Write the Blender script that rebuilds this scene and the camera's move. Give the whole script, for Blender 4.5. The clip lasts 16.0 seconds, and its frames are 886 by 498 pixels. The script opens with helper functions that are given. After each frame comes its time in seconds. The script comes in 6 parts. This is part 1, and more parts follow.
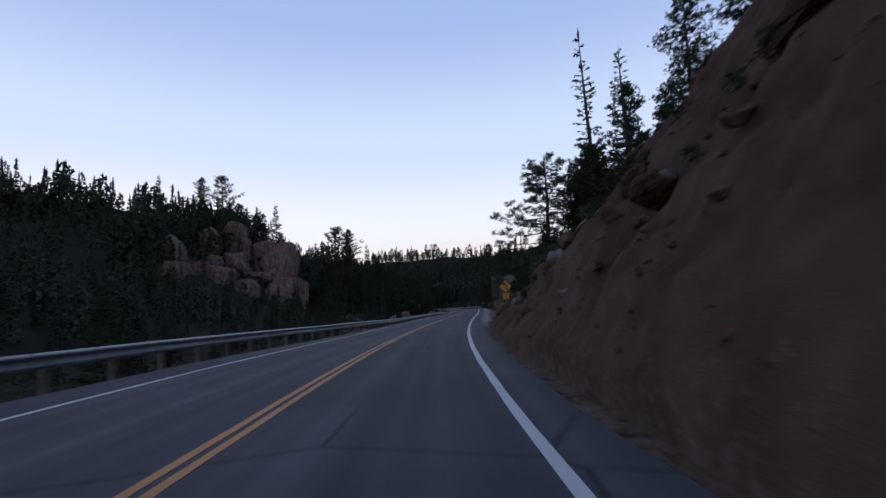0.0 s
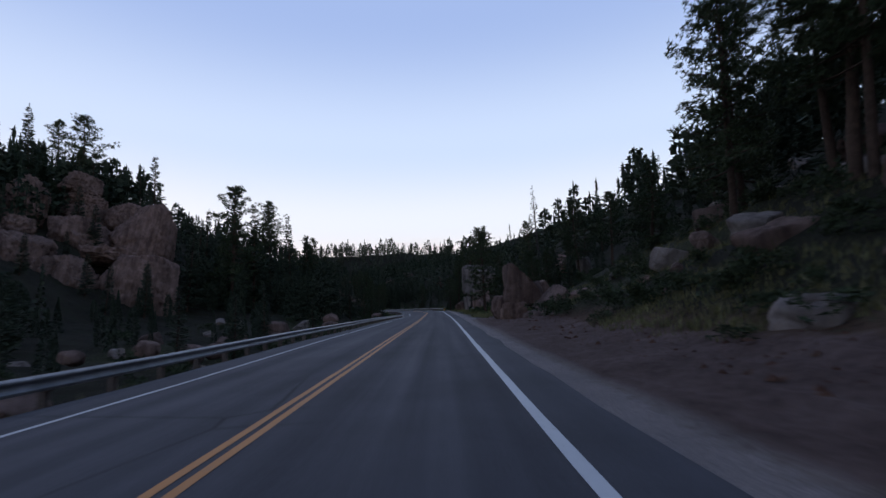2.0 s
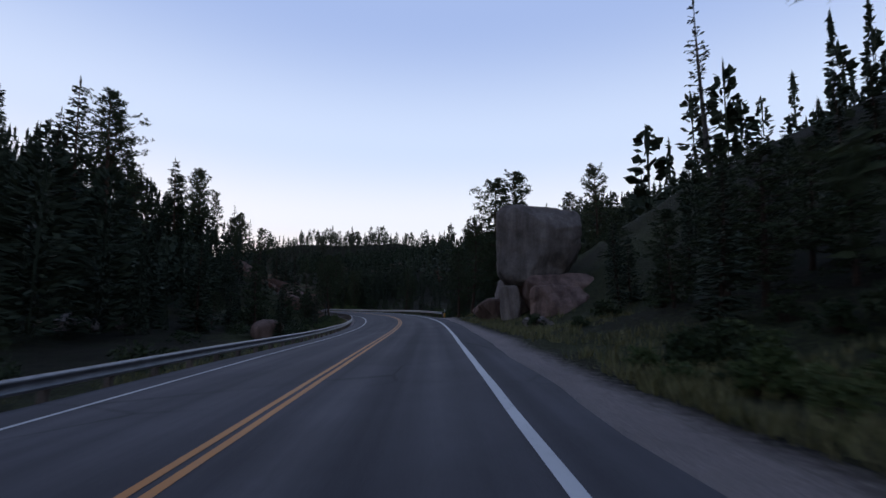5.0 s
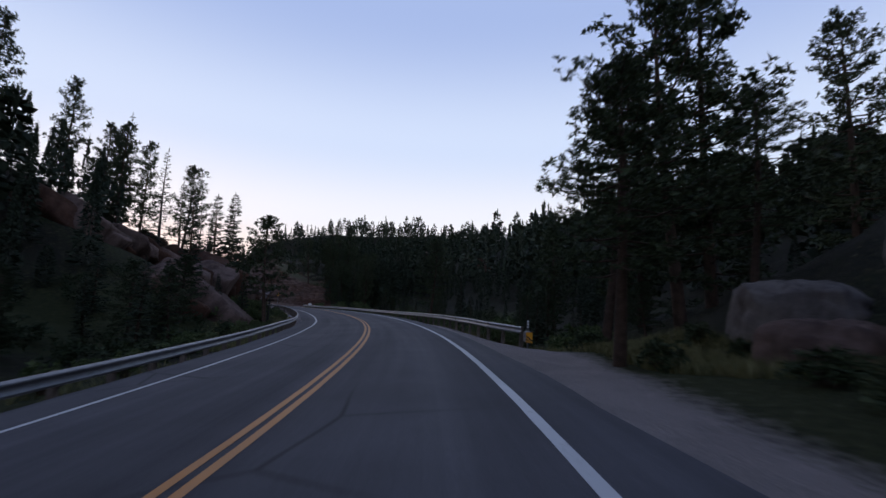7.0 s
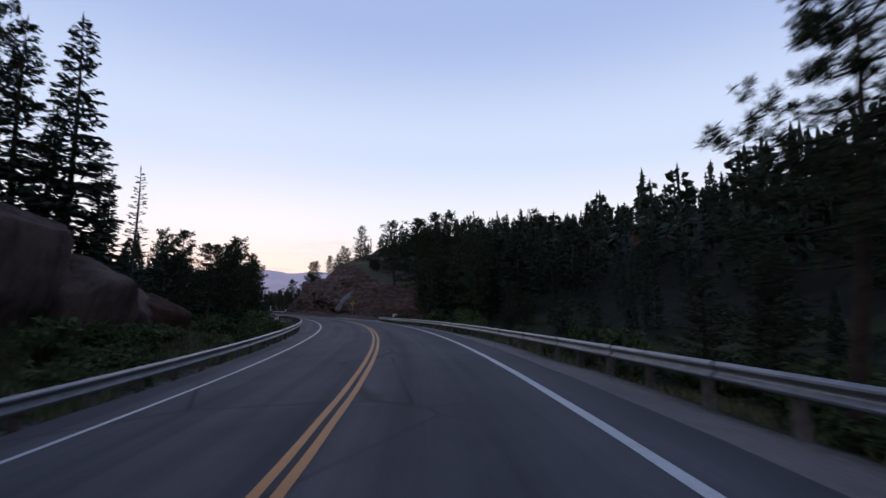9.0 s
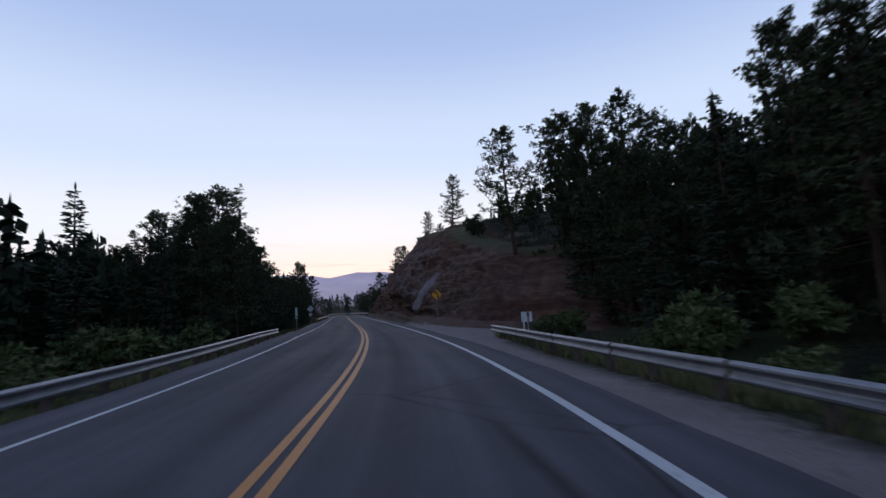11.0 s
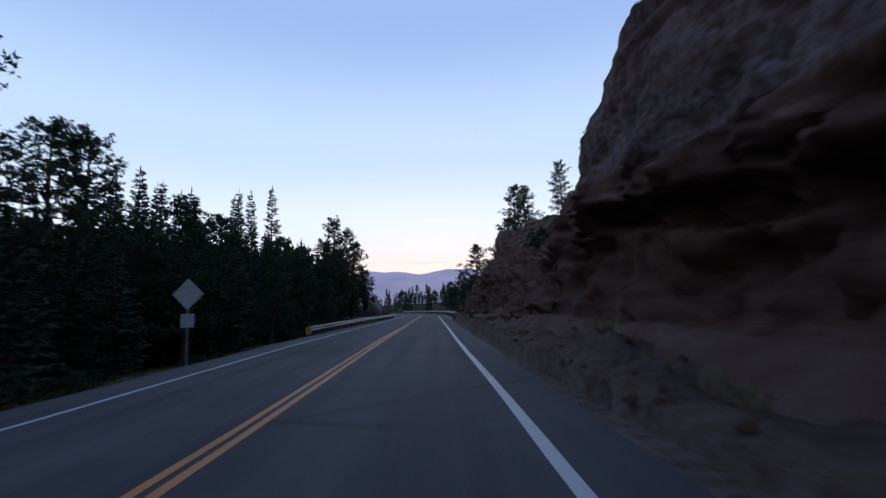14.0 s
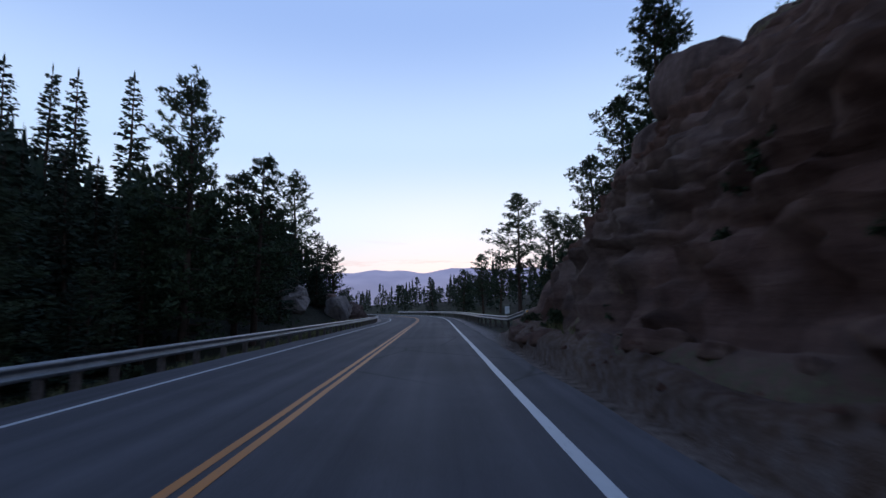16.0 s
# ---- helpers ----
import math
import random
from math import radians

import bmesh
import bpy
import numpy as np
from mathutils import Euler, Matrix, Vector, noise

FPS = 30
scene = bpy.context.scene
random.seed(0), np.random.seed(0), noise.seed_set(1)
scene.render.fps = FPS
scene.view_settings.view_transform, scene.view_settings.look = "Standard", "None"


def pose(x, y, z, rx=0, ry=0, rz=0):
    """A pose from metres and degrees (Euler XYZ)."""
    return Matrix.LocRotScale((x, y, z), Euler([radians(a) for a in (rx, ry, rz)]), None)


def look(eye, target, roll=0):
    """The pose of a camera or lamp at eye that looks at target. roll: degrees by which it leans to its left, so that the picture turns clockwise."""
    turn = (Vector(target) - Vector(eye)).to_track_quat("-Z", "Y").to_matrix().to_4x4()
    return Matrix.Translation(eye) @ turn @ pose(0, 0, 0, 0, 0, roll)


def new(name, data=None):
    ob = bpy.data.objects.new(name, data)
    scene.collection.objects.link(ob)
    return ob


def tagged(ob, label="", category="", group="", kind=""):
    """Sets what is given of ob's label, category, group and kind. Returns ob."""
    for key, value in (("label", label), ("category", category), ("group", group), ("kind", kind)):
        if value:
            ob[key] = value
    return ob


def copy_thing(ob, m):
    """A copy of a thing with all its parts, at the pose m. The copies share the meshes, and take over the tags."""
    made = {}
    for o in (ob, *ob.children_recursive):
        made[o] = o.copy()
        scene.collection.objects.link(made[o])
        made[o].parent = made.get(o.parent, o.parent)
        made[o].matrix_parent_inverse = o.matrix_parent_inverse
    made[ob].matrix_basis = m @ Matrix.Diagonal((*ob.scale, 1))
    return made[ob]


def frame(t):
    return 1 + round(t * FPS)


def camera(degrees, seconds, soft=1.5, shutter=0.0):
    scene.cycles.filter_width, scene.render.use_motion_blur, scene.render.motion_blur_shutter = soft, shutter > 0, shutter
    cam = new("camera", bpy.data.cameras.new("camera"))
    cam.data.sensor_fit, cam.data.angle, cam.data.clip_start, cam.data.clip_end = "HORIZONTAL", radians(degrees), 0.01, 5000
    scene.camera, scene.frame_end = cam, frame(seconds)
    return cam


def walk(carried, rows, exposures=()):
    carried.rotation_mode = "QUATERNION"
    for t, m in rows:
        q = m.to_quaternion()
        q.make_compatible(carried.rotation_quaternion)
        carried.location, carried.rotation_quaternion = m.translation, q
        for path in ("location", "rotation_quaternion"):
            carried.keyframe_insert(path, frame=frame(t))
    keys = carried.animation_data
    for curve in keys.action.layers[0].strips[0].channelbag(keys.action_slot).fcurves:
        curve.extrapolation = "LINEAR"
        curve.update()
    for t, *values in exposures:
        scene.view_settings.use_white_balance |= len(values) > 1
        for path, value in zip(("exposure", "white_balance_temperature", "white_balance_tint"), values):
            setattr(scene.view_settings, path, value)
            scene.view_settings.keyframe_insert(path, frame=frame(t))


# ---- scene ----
cam = camera(85.6, 16.0, soft=1.5, shutter=0.2)
PATH = [
    (0.0, 2.454, -7.210, 1.379, 96.857, 3.133, -0.695),
    (0.5, 2.473, 3.292, 1.379, 97.200, 2.381, -2.316),
    (1.0, 2.865, 13.720, 1.379, 96.998, 2.740, -3.804),
    (1.5, 3.430, 24.144, 1.379, 96.923, 2.215, -4.961),
    (2.0, 4.217, 34.659, 1.379, 96.707, 1.972, -5.961),
    (2.5, 5.032, 45.301, 1.379, 96.397, 2.033, -6.804),
    (3.0, 5.989, 56.019, 1.379, 96.650, 1.789, -7.503),
    (3.5, 7.159, 66.697, 1.379, 96.882, 1.095, -7.883),
    (4.0, 8.402, 77.330, 1.379, 96.967, 0.474, -7.809),
    (4.2, 8.885, 81.586, 1.379, 96.871, 0.366, -7.639),
    (4.5, 9.541, 87.985, 1.379, 96.790, 0.168, -7.117),
    (5.0, 10.501, 98.701, 1.379, 96.800, -0.360, -6.402),
    (5.5, 11.400, 109.472, 1.379, 96.851, -1.175, -6.400),
    (6.0, 12.305, 120.308, 1.379, 96.867, -2.018, -6.367),
    (6.3, 12.827, 126.852, 1.379, 96.868, -2.271, -5.567),
    (6.5, 13.117, 131.237, 1.379, 96.870, -2.293, -4.553),
    (7.0, 13.496, 142.305, 1.379, 96.746, -2.316, -1.795),
    (7.5, 13.284, 153.360, 1.379, 96.659, -1.505, 1.296),
    (8.0, 12.280, 164.309, 1.379, 96.506, -0.776, 4.787),
    (8.5, 10.705, 175.135, 1.379, 97.039, -0.395, 8.329),
    (9.0, 8.490, 185.831, 1.379, 97.192, 0.103, 11.963),
    (9.2, 7.426, 190.051, 1.379, 96.935, 0.321, 13.273),
    (9.5, 5.696, 196.332, 1.379, 96.697, 0.661, 15.249),
    (10.0, 2.368, 206.619, 1.379, 96.687, 1.294, 18.528),
    (10.5, -1.520, 216.630, 1.379, 96.823, 2.142, 21.752),
    (11.0, -5.963, 226.322, 1.379, 96.821, 3.212, 24.888),
    (11.3, -8.852, 231.993, 1.379, 96.695, 3.826, 26.659),
    (11.5, -10.882, 235.708, 1.379, 96.578, 4.181, 27.880),
    (12.0, -16.235, 244.762, 1.379, 96.528, 4.667, 30.666),
    (12.5, -21.795, 253.509, 1.379, 96.417, 4.722, 33.545),
    (13.0, -27.743, 261.842, 1.379, 96.483, 3.988, 35.684),
    (13.5, -33.965, 269.940, 1.379, 96.929, 2.465, 35.528),
    (14.0, -40.180, 278.060, 1.379, 97.023, 1.865, 35.526),
    (14.5, -46.294, 286.134, 1.379, 96.867, 2.384, 35.519),
    (15.0, -52.342, 294.063, 1.379, 96.767, 2.279, 35.611),
    (15.5, -58.265, 301.929, 1.379, 96.707, 2.307, 35.602),
    (16.0, -64.174, 309.777, 1.379, 96.971, 1.394, 35.980),
]
walk(cam, [(t, pose(*p)) for t, *p in PATH], [(0.0, 0.05, 6450, 10), (4.0, 0.05, 6450, 10), (6.5, 0.05, 6700, 12), (9.2, 0.05, 6700, 12), (11.5, 0.05, 6500, 8), (13.0, 0.03, 6150, 6), (16.0, 0.06, 5850, 6)])

# ---- dusk sky and its light ----
world = bpy.data.worlds.new("dusk_sky")
scene.world = world
world.use_nodes = True
wt = world.node_tree
for n in list(wt.nodes):
    wt.nodes.remove(n)


def wnode(kind, **values):
    n = wt.nodes.new(kind)
    for key, v in values.items():
        n.inputs[key].default_value = v
    return n


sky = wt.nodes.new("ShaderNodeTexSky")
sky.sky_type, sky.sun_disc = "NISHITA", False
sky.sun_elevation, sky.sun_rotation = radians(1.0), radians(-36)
geom = wt.nodes.new("ShaderNodeTexCoord")
split = wt.nodes.new("ShaderNodeSeparateXYZ")
wt.links.new(geom.outputs["Generated"], split.inputs[0])
ramp = wt.nodes.new("ShaderNodeValToRGB")
ramp.color_ramp.interpolation = "EASE"
STOPS = ((0.0, (0.74, 0.52, 0.50)), (0.035, (0.80, 0.62, 0.58)), (0.085, (0.86, 0.79, 0.80)), (0.17, (0.82, 0.86, 0.97)),
         (0.32, (0.60, 0.72, 0.96)), (0.55, (0.36, 0.48, 0.80)), (1.0, (0.15, 0.24, 0.5)))
els = ramp.color_ramp.elements
while len(els) < len(STOPS):
    els.new(0.5)
for e, (at, c) in zip(els, STOPS):
    e.position, e.color = at, (*c, 1)
wt.links.new(split.outputs["Z"], ramp.inputs[0])
# thin flat evening clouds low over the horizon
stretch = wnode("ShaderNodeMapping", Scale=(3.0, 3.0, 26.0))
wt.links.new(geom.outputs["Generated"], stretch.inputs[0])
puff = wnode("ShaderNodeTexNoise", Scale=2.2, Detail=6.0, Roughness=0.6)
wt.links.new(stretch.outputs[0], puff.inputs["Vector"])
thin = wt.nodes.new("ShaderNodeMapRange")
thin.inputs[1].default_value, thin.inputs[2].default_value = 0.56, 0.72
wt.links.new(puff.outputs[0], thin.inputs[0])
low = wt.nodes.new("ShaderNodeMapRange")
low.inputs[1].default_value, low.inputs[2].default_value, low.inputs[3].default_value, low.inputs[4].default_value = 0.07, 0.15, 0.75, 0.0
wt.links.new(split.outputs["Z"], low.inputs[0])
cover = wt.nodes.new("ShaderNodeMath")
cover.operation = "MULTIPLY"
wt.links.new(thin.outputs[0], cover.inputs[0])
wt.links.new(low.outputs[0], cover.inputs[1])
clouds = wt.nodes.new("ShaderNodeMixRGB")
clouds.inputs[2].default_value = (0.60, 0.40, 0.42, 1)
wt.links.new(cover.outputs[0], clouds.inputs[0])
wt.links.new(ramp.outputs[0], clouds.inputs[1])
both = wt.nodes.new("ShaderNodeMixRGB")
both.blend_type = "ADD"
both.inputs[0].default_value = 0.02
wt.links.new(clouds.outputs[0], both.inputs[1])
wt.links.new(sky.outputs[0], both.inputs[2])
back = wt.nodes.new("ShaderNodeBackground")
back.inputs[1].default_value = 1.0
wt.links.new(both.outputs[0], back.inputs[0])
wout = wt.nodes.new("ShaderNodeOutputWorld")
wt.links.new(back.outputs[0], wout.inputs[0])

sun = new("sun", bpy.data.lights.new("sun", "SUN"))
sun.data.energy, sun.data.angle, sun.data.color = 0.12, radians(40), (1.0, 0.8, 0.75)
sun.matrix_basis = look((-60, 90, 40), (0, 0, 0))


# ---- materials ----
class Shade:
    """A small wrapper round a node material."""

    def __init__(self, name, rough=0.8, metal=0.0):
        self.mat = bpy.data.materials.new(name)
        self.mat.use_nodes = True
        self.t = self.mat.node_tree
        self.bsdf = self.t.nodes["Principled BSDF"]
        self.bsdf.inputs["Roughness"].default_value, self.bsdf.inputs["Metallic"].default_value = rough, metal
        if rough >= 0.7:
            self.bsdf.inputs["Specular IOR Level"].default_value = 0.1
        self.coord = self.t.nodes.new("ShaderNodeTexCoord")

    def link(self, a, b):
        self.t.links.new(a, b)

    def noise(self, scale, detail=5.0, rough=0.55, coord="Object", stretch=None):
        n = self.t.nodes.new("ShaderNodeTexNoise")
        n.inputs["Scale"].default_value, n.inputs["Detail"].default_value, n.inputs["Roughness"].default_value = scale, detail, rough
        src = self.coord.outputs[coord]
        if stretch:
            m = self.t.nodes.new("ShaderNodeMapping")
            m.inputs["Scale"].default_value = stretch
            self.link(src, m.inputs[0])
            src = m.outputs[0]
        self.link(src, n.inputs["Vector"])
        return n.outputs[0]

    def ramp(self, fac, *stops):
        r = self.t.nodes.new("ShaderNodeValToRGB")
        e = r.color_ramp.elements
        while len(e) < len(stops):
            e.new(0.5)
        for el, (at, c) in zip(e, stops):
            el.position, el.color = at, (*c, 1)
        self.link(fac, r.inputs[0])
        return r.outputs[0]

    def mix(self, fac, a, b, mode="MIX"):
        m = self.t.nodes.new("ShaderNodeMixRGB")
        m.blend_type = mode
        for i, v in enumerate((fac, a, b)):
            if isinstance(v, (int, float)):
                m.inputs[i].default_value = v
            elif isinstance(v, tuple):
                m.inputs[i].default_value = (*v, 1)
            else:
                self.link(v, m.inputs[i])
        return m.outputs[0]

    def span(self, value, a, b, c=0.0, d=1.0):
        m = self.t.nodes.new("ShaderNodeMapRange")
        for i, v in enumerate((a, b, c, d)):
            m.inputs[i + 1].default_value = v
        self.link(value, m.inputs[0])
        return m.outputs[0]

    def attr(self, name):
        a = self.t.nodes.new("ShaderNodeAttribute")
        a.attribute_name = name
        return a.outputs["Fac"]

    def random(self):
        return self.t.nodes.new("ShaderNodeObjectInfo").outputs["Random"]

    def island(self):
        return self.t.nodes.new("ShaderNodeNewGeometry").outputs["Random Per Island"]

    def colour(self, c):
        self.link(c, self.bsdf.inputs["Base Color"])
        return self

    def roughness(self, v):
        self.link(v, self.bsdf.inputs["Roughness"])
        return self

    def bump(self, h, strength=0.4, dist=0.05):
        b = self.t.nodes.new("ShaderNodeBump")
        b.inputs["Strength"].default_value, b.inputs["Distance"].default_value = strength, dist
        self.link(h, b.inputs["Height"])
        self.link(b.outputs[0], self.bsdf.inputs["Normal"])
        return self


def two_tone(name, a, b, scale, rough=0.8, metal=0.0, bump=0.3, dist=0.02, fine=12.0, spread=0.0):
    """Two colours in soft patches, a finer grain over them and a relief; spread varies whole objects."""
    m = Shade(name, rough, metal)
    c = m.ramp(m.noise(scale), (0.32, a), (0.68, b))
    c = m.mix(0.55, c, m.ramp(m.noise(scale * fine, 4.0), (0.3, (0.55, 0.55, 0.55)), (0.7, (1.3, 1.3, 1.3))), "MULTIPLY")
    if spread:
        c = m.mix(1.0, c, m.ramp(m.random(), (0.0, (1 - spread,) * 3), (1.0, (1 + spread,) * 3)), "MULTIPLY")
    m.colour(c)
    m.bump(m.noise(scale * fine * 0.6, 6.0), bump, dist)
    return m.mat


def make_asphalt():
    m = Shade("asphalt", 0.72)
    grain = m.noise(60.0, 3.0, 0.7)
    c = m.ramp(grain, (0.3, (0.029, 0.028, 0.0318)), (0.7, (0.062, 0.060, 0.0675)))
    # long streaks along the lanes: polished wheel tracks, dark oil between, worn patches
    streak = m.noise(1.0, 4.0, 0.5, "UV", (1.5, 0.03, 1.0))
    c = m.mix(0.75, c, m.ramp(streak, (0.3, (0.66, 0.66, 0.67)), (0.7, (1.36, 1.36, 1.36))), "MULTIPLY")
    blot = m.noise(0.25, 6.0, 0.62)
    c = m.mix(0.6, c, m.ramp(blot, (0.35, (0.66, 0.66, 0.66)), (0.65, (1.32, 1.32, 1.32))), "MULTIPLY")
    # sealed cracks
    v = m.t.nodes.new("ShaderNodeTexVoronoi")
    v.feature = "DISTANCE_TO_EDGE"
    v.inputs["Scale"].default_value = 0.16
    warp = m.mix(0.12, m.coord.outputs["Object"], m.noise(0.6, 5.0), "ADD")
    m.link(warp, v.inputs["Vector"])
    crack = m.span(v.outputs["Distance"], 0.0, 0.008, 1.0, 0.0)
    keep = m.span(m.noise(0.09, 2.0), 0.46, 0.56)
    k = m.t.nodes.new("ShaderNodeMath")
    k.operation = "MULTIPLY"
    m.link(crack, k.inputs[0])
    m.link(keep, k.inputs[1])
    c = m.mix(k.outputs[0], c, (0.012, 0.012, 0.013))
    m.colour(c)
    m.roughness(m.span(streak, 0.3, 0.7, 0.95, 0.8))
    m.bsdf.inputs["Specular IOR Level"].default_value = 0.3
    m.bump(grain, 0.25, 0.006)
    return m.mat


def make_paint(name, c):
    m = Shade(name, 0.6)
    worn = m.noise(9.0, 6.0, 0.7)
    col = m.ramp(worn, (0.28, (0.09, 0.085, 0.08)), (0.40, c), (0.8, tuple(v * 1.1 for v in c)))
    col = m.mix(0.5, col, m.ramp(m.noise(0.35, 3.0), (0.3, (0.7, 0.7, 0.7)), (0.7, (1.1, 1.1, 1.1))), "MULTIPLY")
    m.colour(col)
    m.bump(worn, 0.2, 0.004)
    return m.mat


def make_ground():
    m = Shade("mountain_ground", 0.95)
    big, mid, fine, grit = m.noise(0.12), m.noise(0.7, 6.0, 0.6), m.noise(5.0, 6.0, 0.65), m.noise(38.0, 3.0, 0.7)
    litter = m.ramp(mid, (0.3, (0.010, 0.010, 0.007)), (0.5, (0.020, 0.018, 0.012)), (0.72, (0.017, 0.022, 0.010)))
    dirt = m.ramp(mid, (0.28, (0.056, 0.035, 0.023)), (0.5, (0.090, 0.058, 0.039)), (0.75, (0.128, 0.088, 0.063)))
    dirt = m.mix(0.5, dirt, m.ramp(big, (0.35, (0.75, 0.62, 0.58)), (0.65, (1.2, 1.2, 1.2))), "MULTIPLY")
    gravel = m.ramp(grit, (0.3, (0.15, 0.127, 0.12)), (0.7, (0.34, 0.297, 0.283)))
    gravel = m.mix(0.6, gravel, m.ramp(mid, (0.3, (0.7, 0.68, 0.66)), (0.7, (1.15, 1.12, 1.1))), "MULTIPLY")
    grass = m.ramp(fine, (0.3, (0.020, 0.024, 0.010)), (0.55, (0.036, 0.040, 0.016)), (0.75, (0.062, 0.058, 0.028)))
    rock = m.ramp(fine, (0.25, (0.036, 0.0185, 0.012)), (0.55, (0.074, 0.042, 0.028)), (0.8, (0.118, 0.080, 0.061)))
    layer = m.noise(1.0, 5.0, 0.6, "Object", (0.06, 0.06, 1.6))
    rock = m.mix(0.7, rock, m.ramp(layer, (0.36, (0.5, 0.45, 0.43)), (0.6, (1.2, 1.15, 1.12))), "MULTIPLY")
    ragged = m.span(fine, 0.25, 0.75, -0.28, 0.28)

    def zone(name, lo, hi):
        a = m.t.nodes.new("ShaderNodeMath")
        a.operation = "ADD"
        m.link(m.attr(name), a.inputs[0])
        m.link(ragged, a.inputs[1])
        return m.span(a.outputs[0], lo, hi)

    c = m.mix(zone("dirt", 0.42, 0.6), litter, dirt)
    c = m.mix(zone("rock", 0.42, 0.6), c, rock)
    sand = m.ramp(mid, (0.3, (0.080, 0.052, 0.044)), (0.7, (0.14, 0.098, 0.086)))
    sand = m.mix(0.5, sand, m.ramp(fine, (0.38, (0.5, 0.47, 0.47)), (0.60, (1.2, 1.2, 1.2))), "MULTIPLY")
    c = m.mix(zone("grass", 0.42, 0.62), c, grass)
    c = m.mix(zone("gravel", 0.15, 0.85), c, gravel)
    c = m.mix(zone("sand", 0.35, 0.65), c, sand)
    c = m.mix(0.45, c, m.ramp(grit, (0.3, (0.65, 0.65, 0.65)), (0.7, (1.25, 1.25, 1.25))), "MULTIPLY")
    m.colour(c)
    m.bump(m.mix(0.4, m.mix(0.5, m.noise(1.6, 7.0, 0.65), fine), grit), 0.85, 0.2)
    return m.mat


def make_rock(name, a, b, streaks):
    m = Shade(name, 0.9)
    c = m.ramp(m.noise(0.5, 6.0, 0.6), (0.3, a), (0.7, b))
    c = m.mix(0.6, c, m.ramp(m.noise(6.0, 6.0, 0.7), (0.3, (0.6, 0.6, 0.6)), (0.7, (1.25, 1.25, 1.25))), "MULTIPLY")
    run = m.noise(1.0, 5.0, 0.6, "Object", (1.3, 1.3, 0.16))
    c = m.mix(streaks, c, m.ramp(run, (0.38, (0.4, 0.38, 0.38)), (0.58, (1.1, 1.1, 1.1))), "MULTIPLY")
    lichen = m.span(m.noise(3.0, 5.0, 0.7), 0.62, 0.72, 0.0, 0.5)
    c = m.mix(lichen, c, (0.11, 0.115, 0.095))
    c = m.mix(1.0, c, m.ramp(m.random(), (0.0, (0.75, 0.75, 0.75)), (1.0, (1.25, 1.2, 1.18))), "MULTIPLY")
    m.colour(c)
    m.bump(m.mix(0.5, m.noise(2.0, 8.0, 0.65), m.noise(24.0, 4.0, 0.7)), 0.9, 0.12)
    return m.mat


def make_cliff():
    """Bedded red-brown cut rock, a pale lilac slab, sandy scree at its foot and dry grass on its crest."""
    m = Shade("cut_rock", 0.92)
    fine, mid, big = m.noise(7.0, 7.0, 0.68), m.noise(1.1, 6.0, 0.6), m.noise(0.16, 4.0)
    rock = m.ramp(mid, (0.28, (0.048, 0.031, 0.024)), (0.5, (0.088, 0.059, 0.046)), (0.74, (0.132, 0.096, 0.078)))
    rock = m.mix(0.75, rock, m.ramp(big, (0.38, (0.95, 0.66, 0.56)), (0.62, (1.12, 1.1, 1.1))), "MULTIPLY")
    bed = m.noise(1.0, 6.0, 0.62, "Object", (0.09, 0.09, 2.4))
    rock = m.mix(0.65, rock, m.ramp(bed, (0.36, (0.50, 0.44, 0.42)), (0.56, (1.1, 1.08, 1.06))), "MULTIPLY")
    stain = m.noise(1.0, 5.0, 0.6, "Object", (1.1, 1.1, 0.14))
    rock = m.mix(0.5, rock, m.ramp(stain, (0.36, (0.5, 0.5, 0.52)), (0.55, (1.05, 1.05, 1.05))), "MULTIPLY")
    pale = m.ramp(fine, (0.3, (0.15, 0.125, 0.135)), (0.7, (0.21, 0.18, 0.192)))
    pale = m.mix(0.55, pale, m.ramp(stain, (0.34, (0.55, 0.52, 0.52)), (0.6, (1.08, 1.08, 1.08))), "MULTIPLY")
    sand = m.ramp(mid, (0.3, (0.070, 0.041, 0.030)), (0.7, (0.122, 0.080, 0.062)))
    grass = m.ramp(fine, (0.3, (0.030, 0.032, 0.016)), (0.7, (0.090, 0.082, 0.045)))
    ragged = m.span(fine, 0.25, 0.75, -0.3, 0.3)

    def zone(name, lo, hi):
        a = m.t.nodes.new("ShaderNodeMath")
        a.operation = "ADD"
        m.link(m.attr(name), a.inputs[0])
        m.link(ragged, a.inputs[1])
        return m.span(a.outputs[0], lo, hi)

    c = m.mix(zone("pale", 0.35, 0.75), rock, pale)
    c = m.mix(zone("sand", 0.35, 0.65), c, sand)
    c = m.mix(zone("grass", 0.42, 0.62), c, grass)
    c = m.mix(0.5, c, m.ramp(m.noise(30.0, 4.0, 0.7), (0.3, (0.65, 0.65, 0.65)), (0.7, (1.25, 1.25, 1.25))), "MULTIPLY")
    m.colour(c)
    m.bump(m.mix(0.45, m.mix(0.5, bed, m.noise(2.6, 8.0, 0.68)), fine), 0.8, 0.12)
    return m.mat


def make_leaf(name, a, b):
    m = Shade(name, 0.7)
    c = m.ramp(m.island(), (0.0, a), (1.0, b))
    c = m.mix(0.5, c, m.ramp(m.noise(0.9, 3.0), (0.3, (0.6, 0.65, 0.6)), (0.7, (1.3, 1.25, 1.2))), "MULTIPLY")
    c = m.mix(1.0, c, m.ramp(m.random(), (0.0, (0.75, 0.8, 0.75)), (1.0, (1.25, 1.15, 1.2))), "MULTIPLY")
    m.colour(c)
    return m.mat


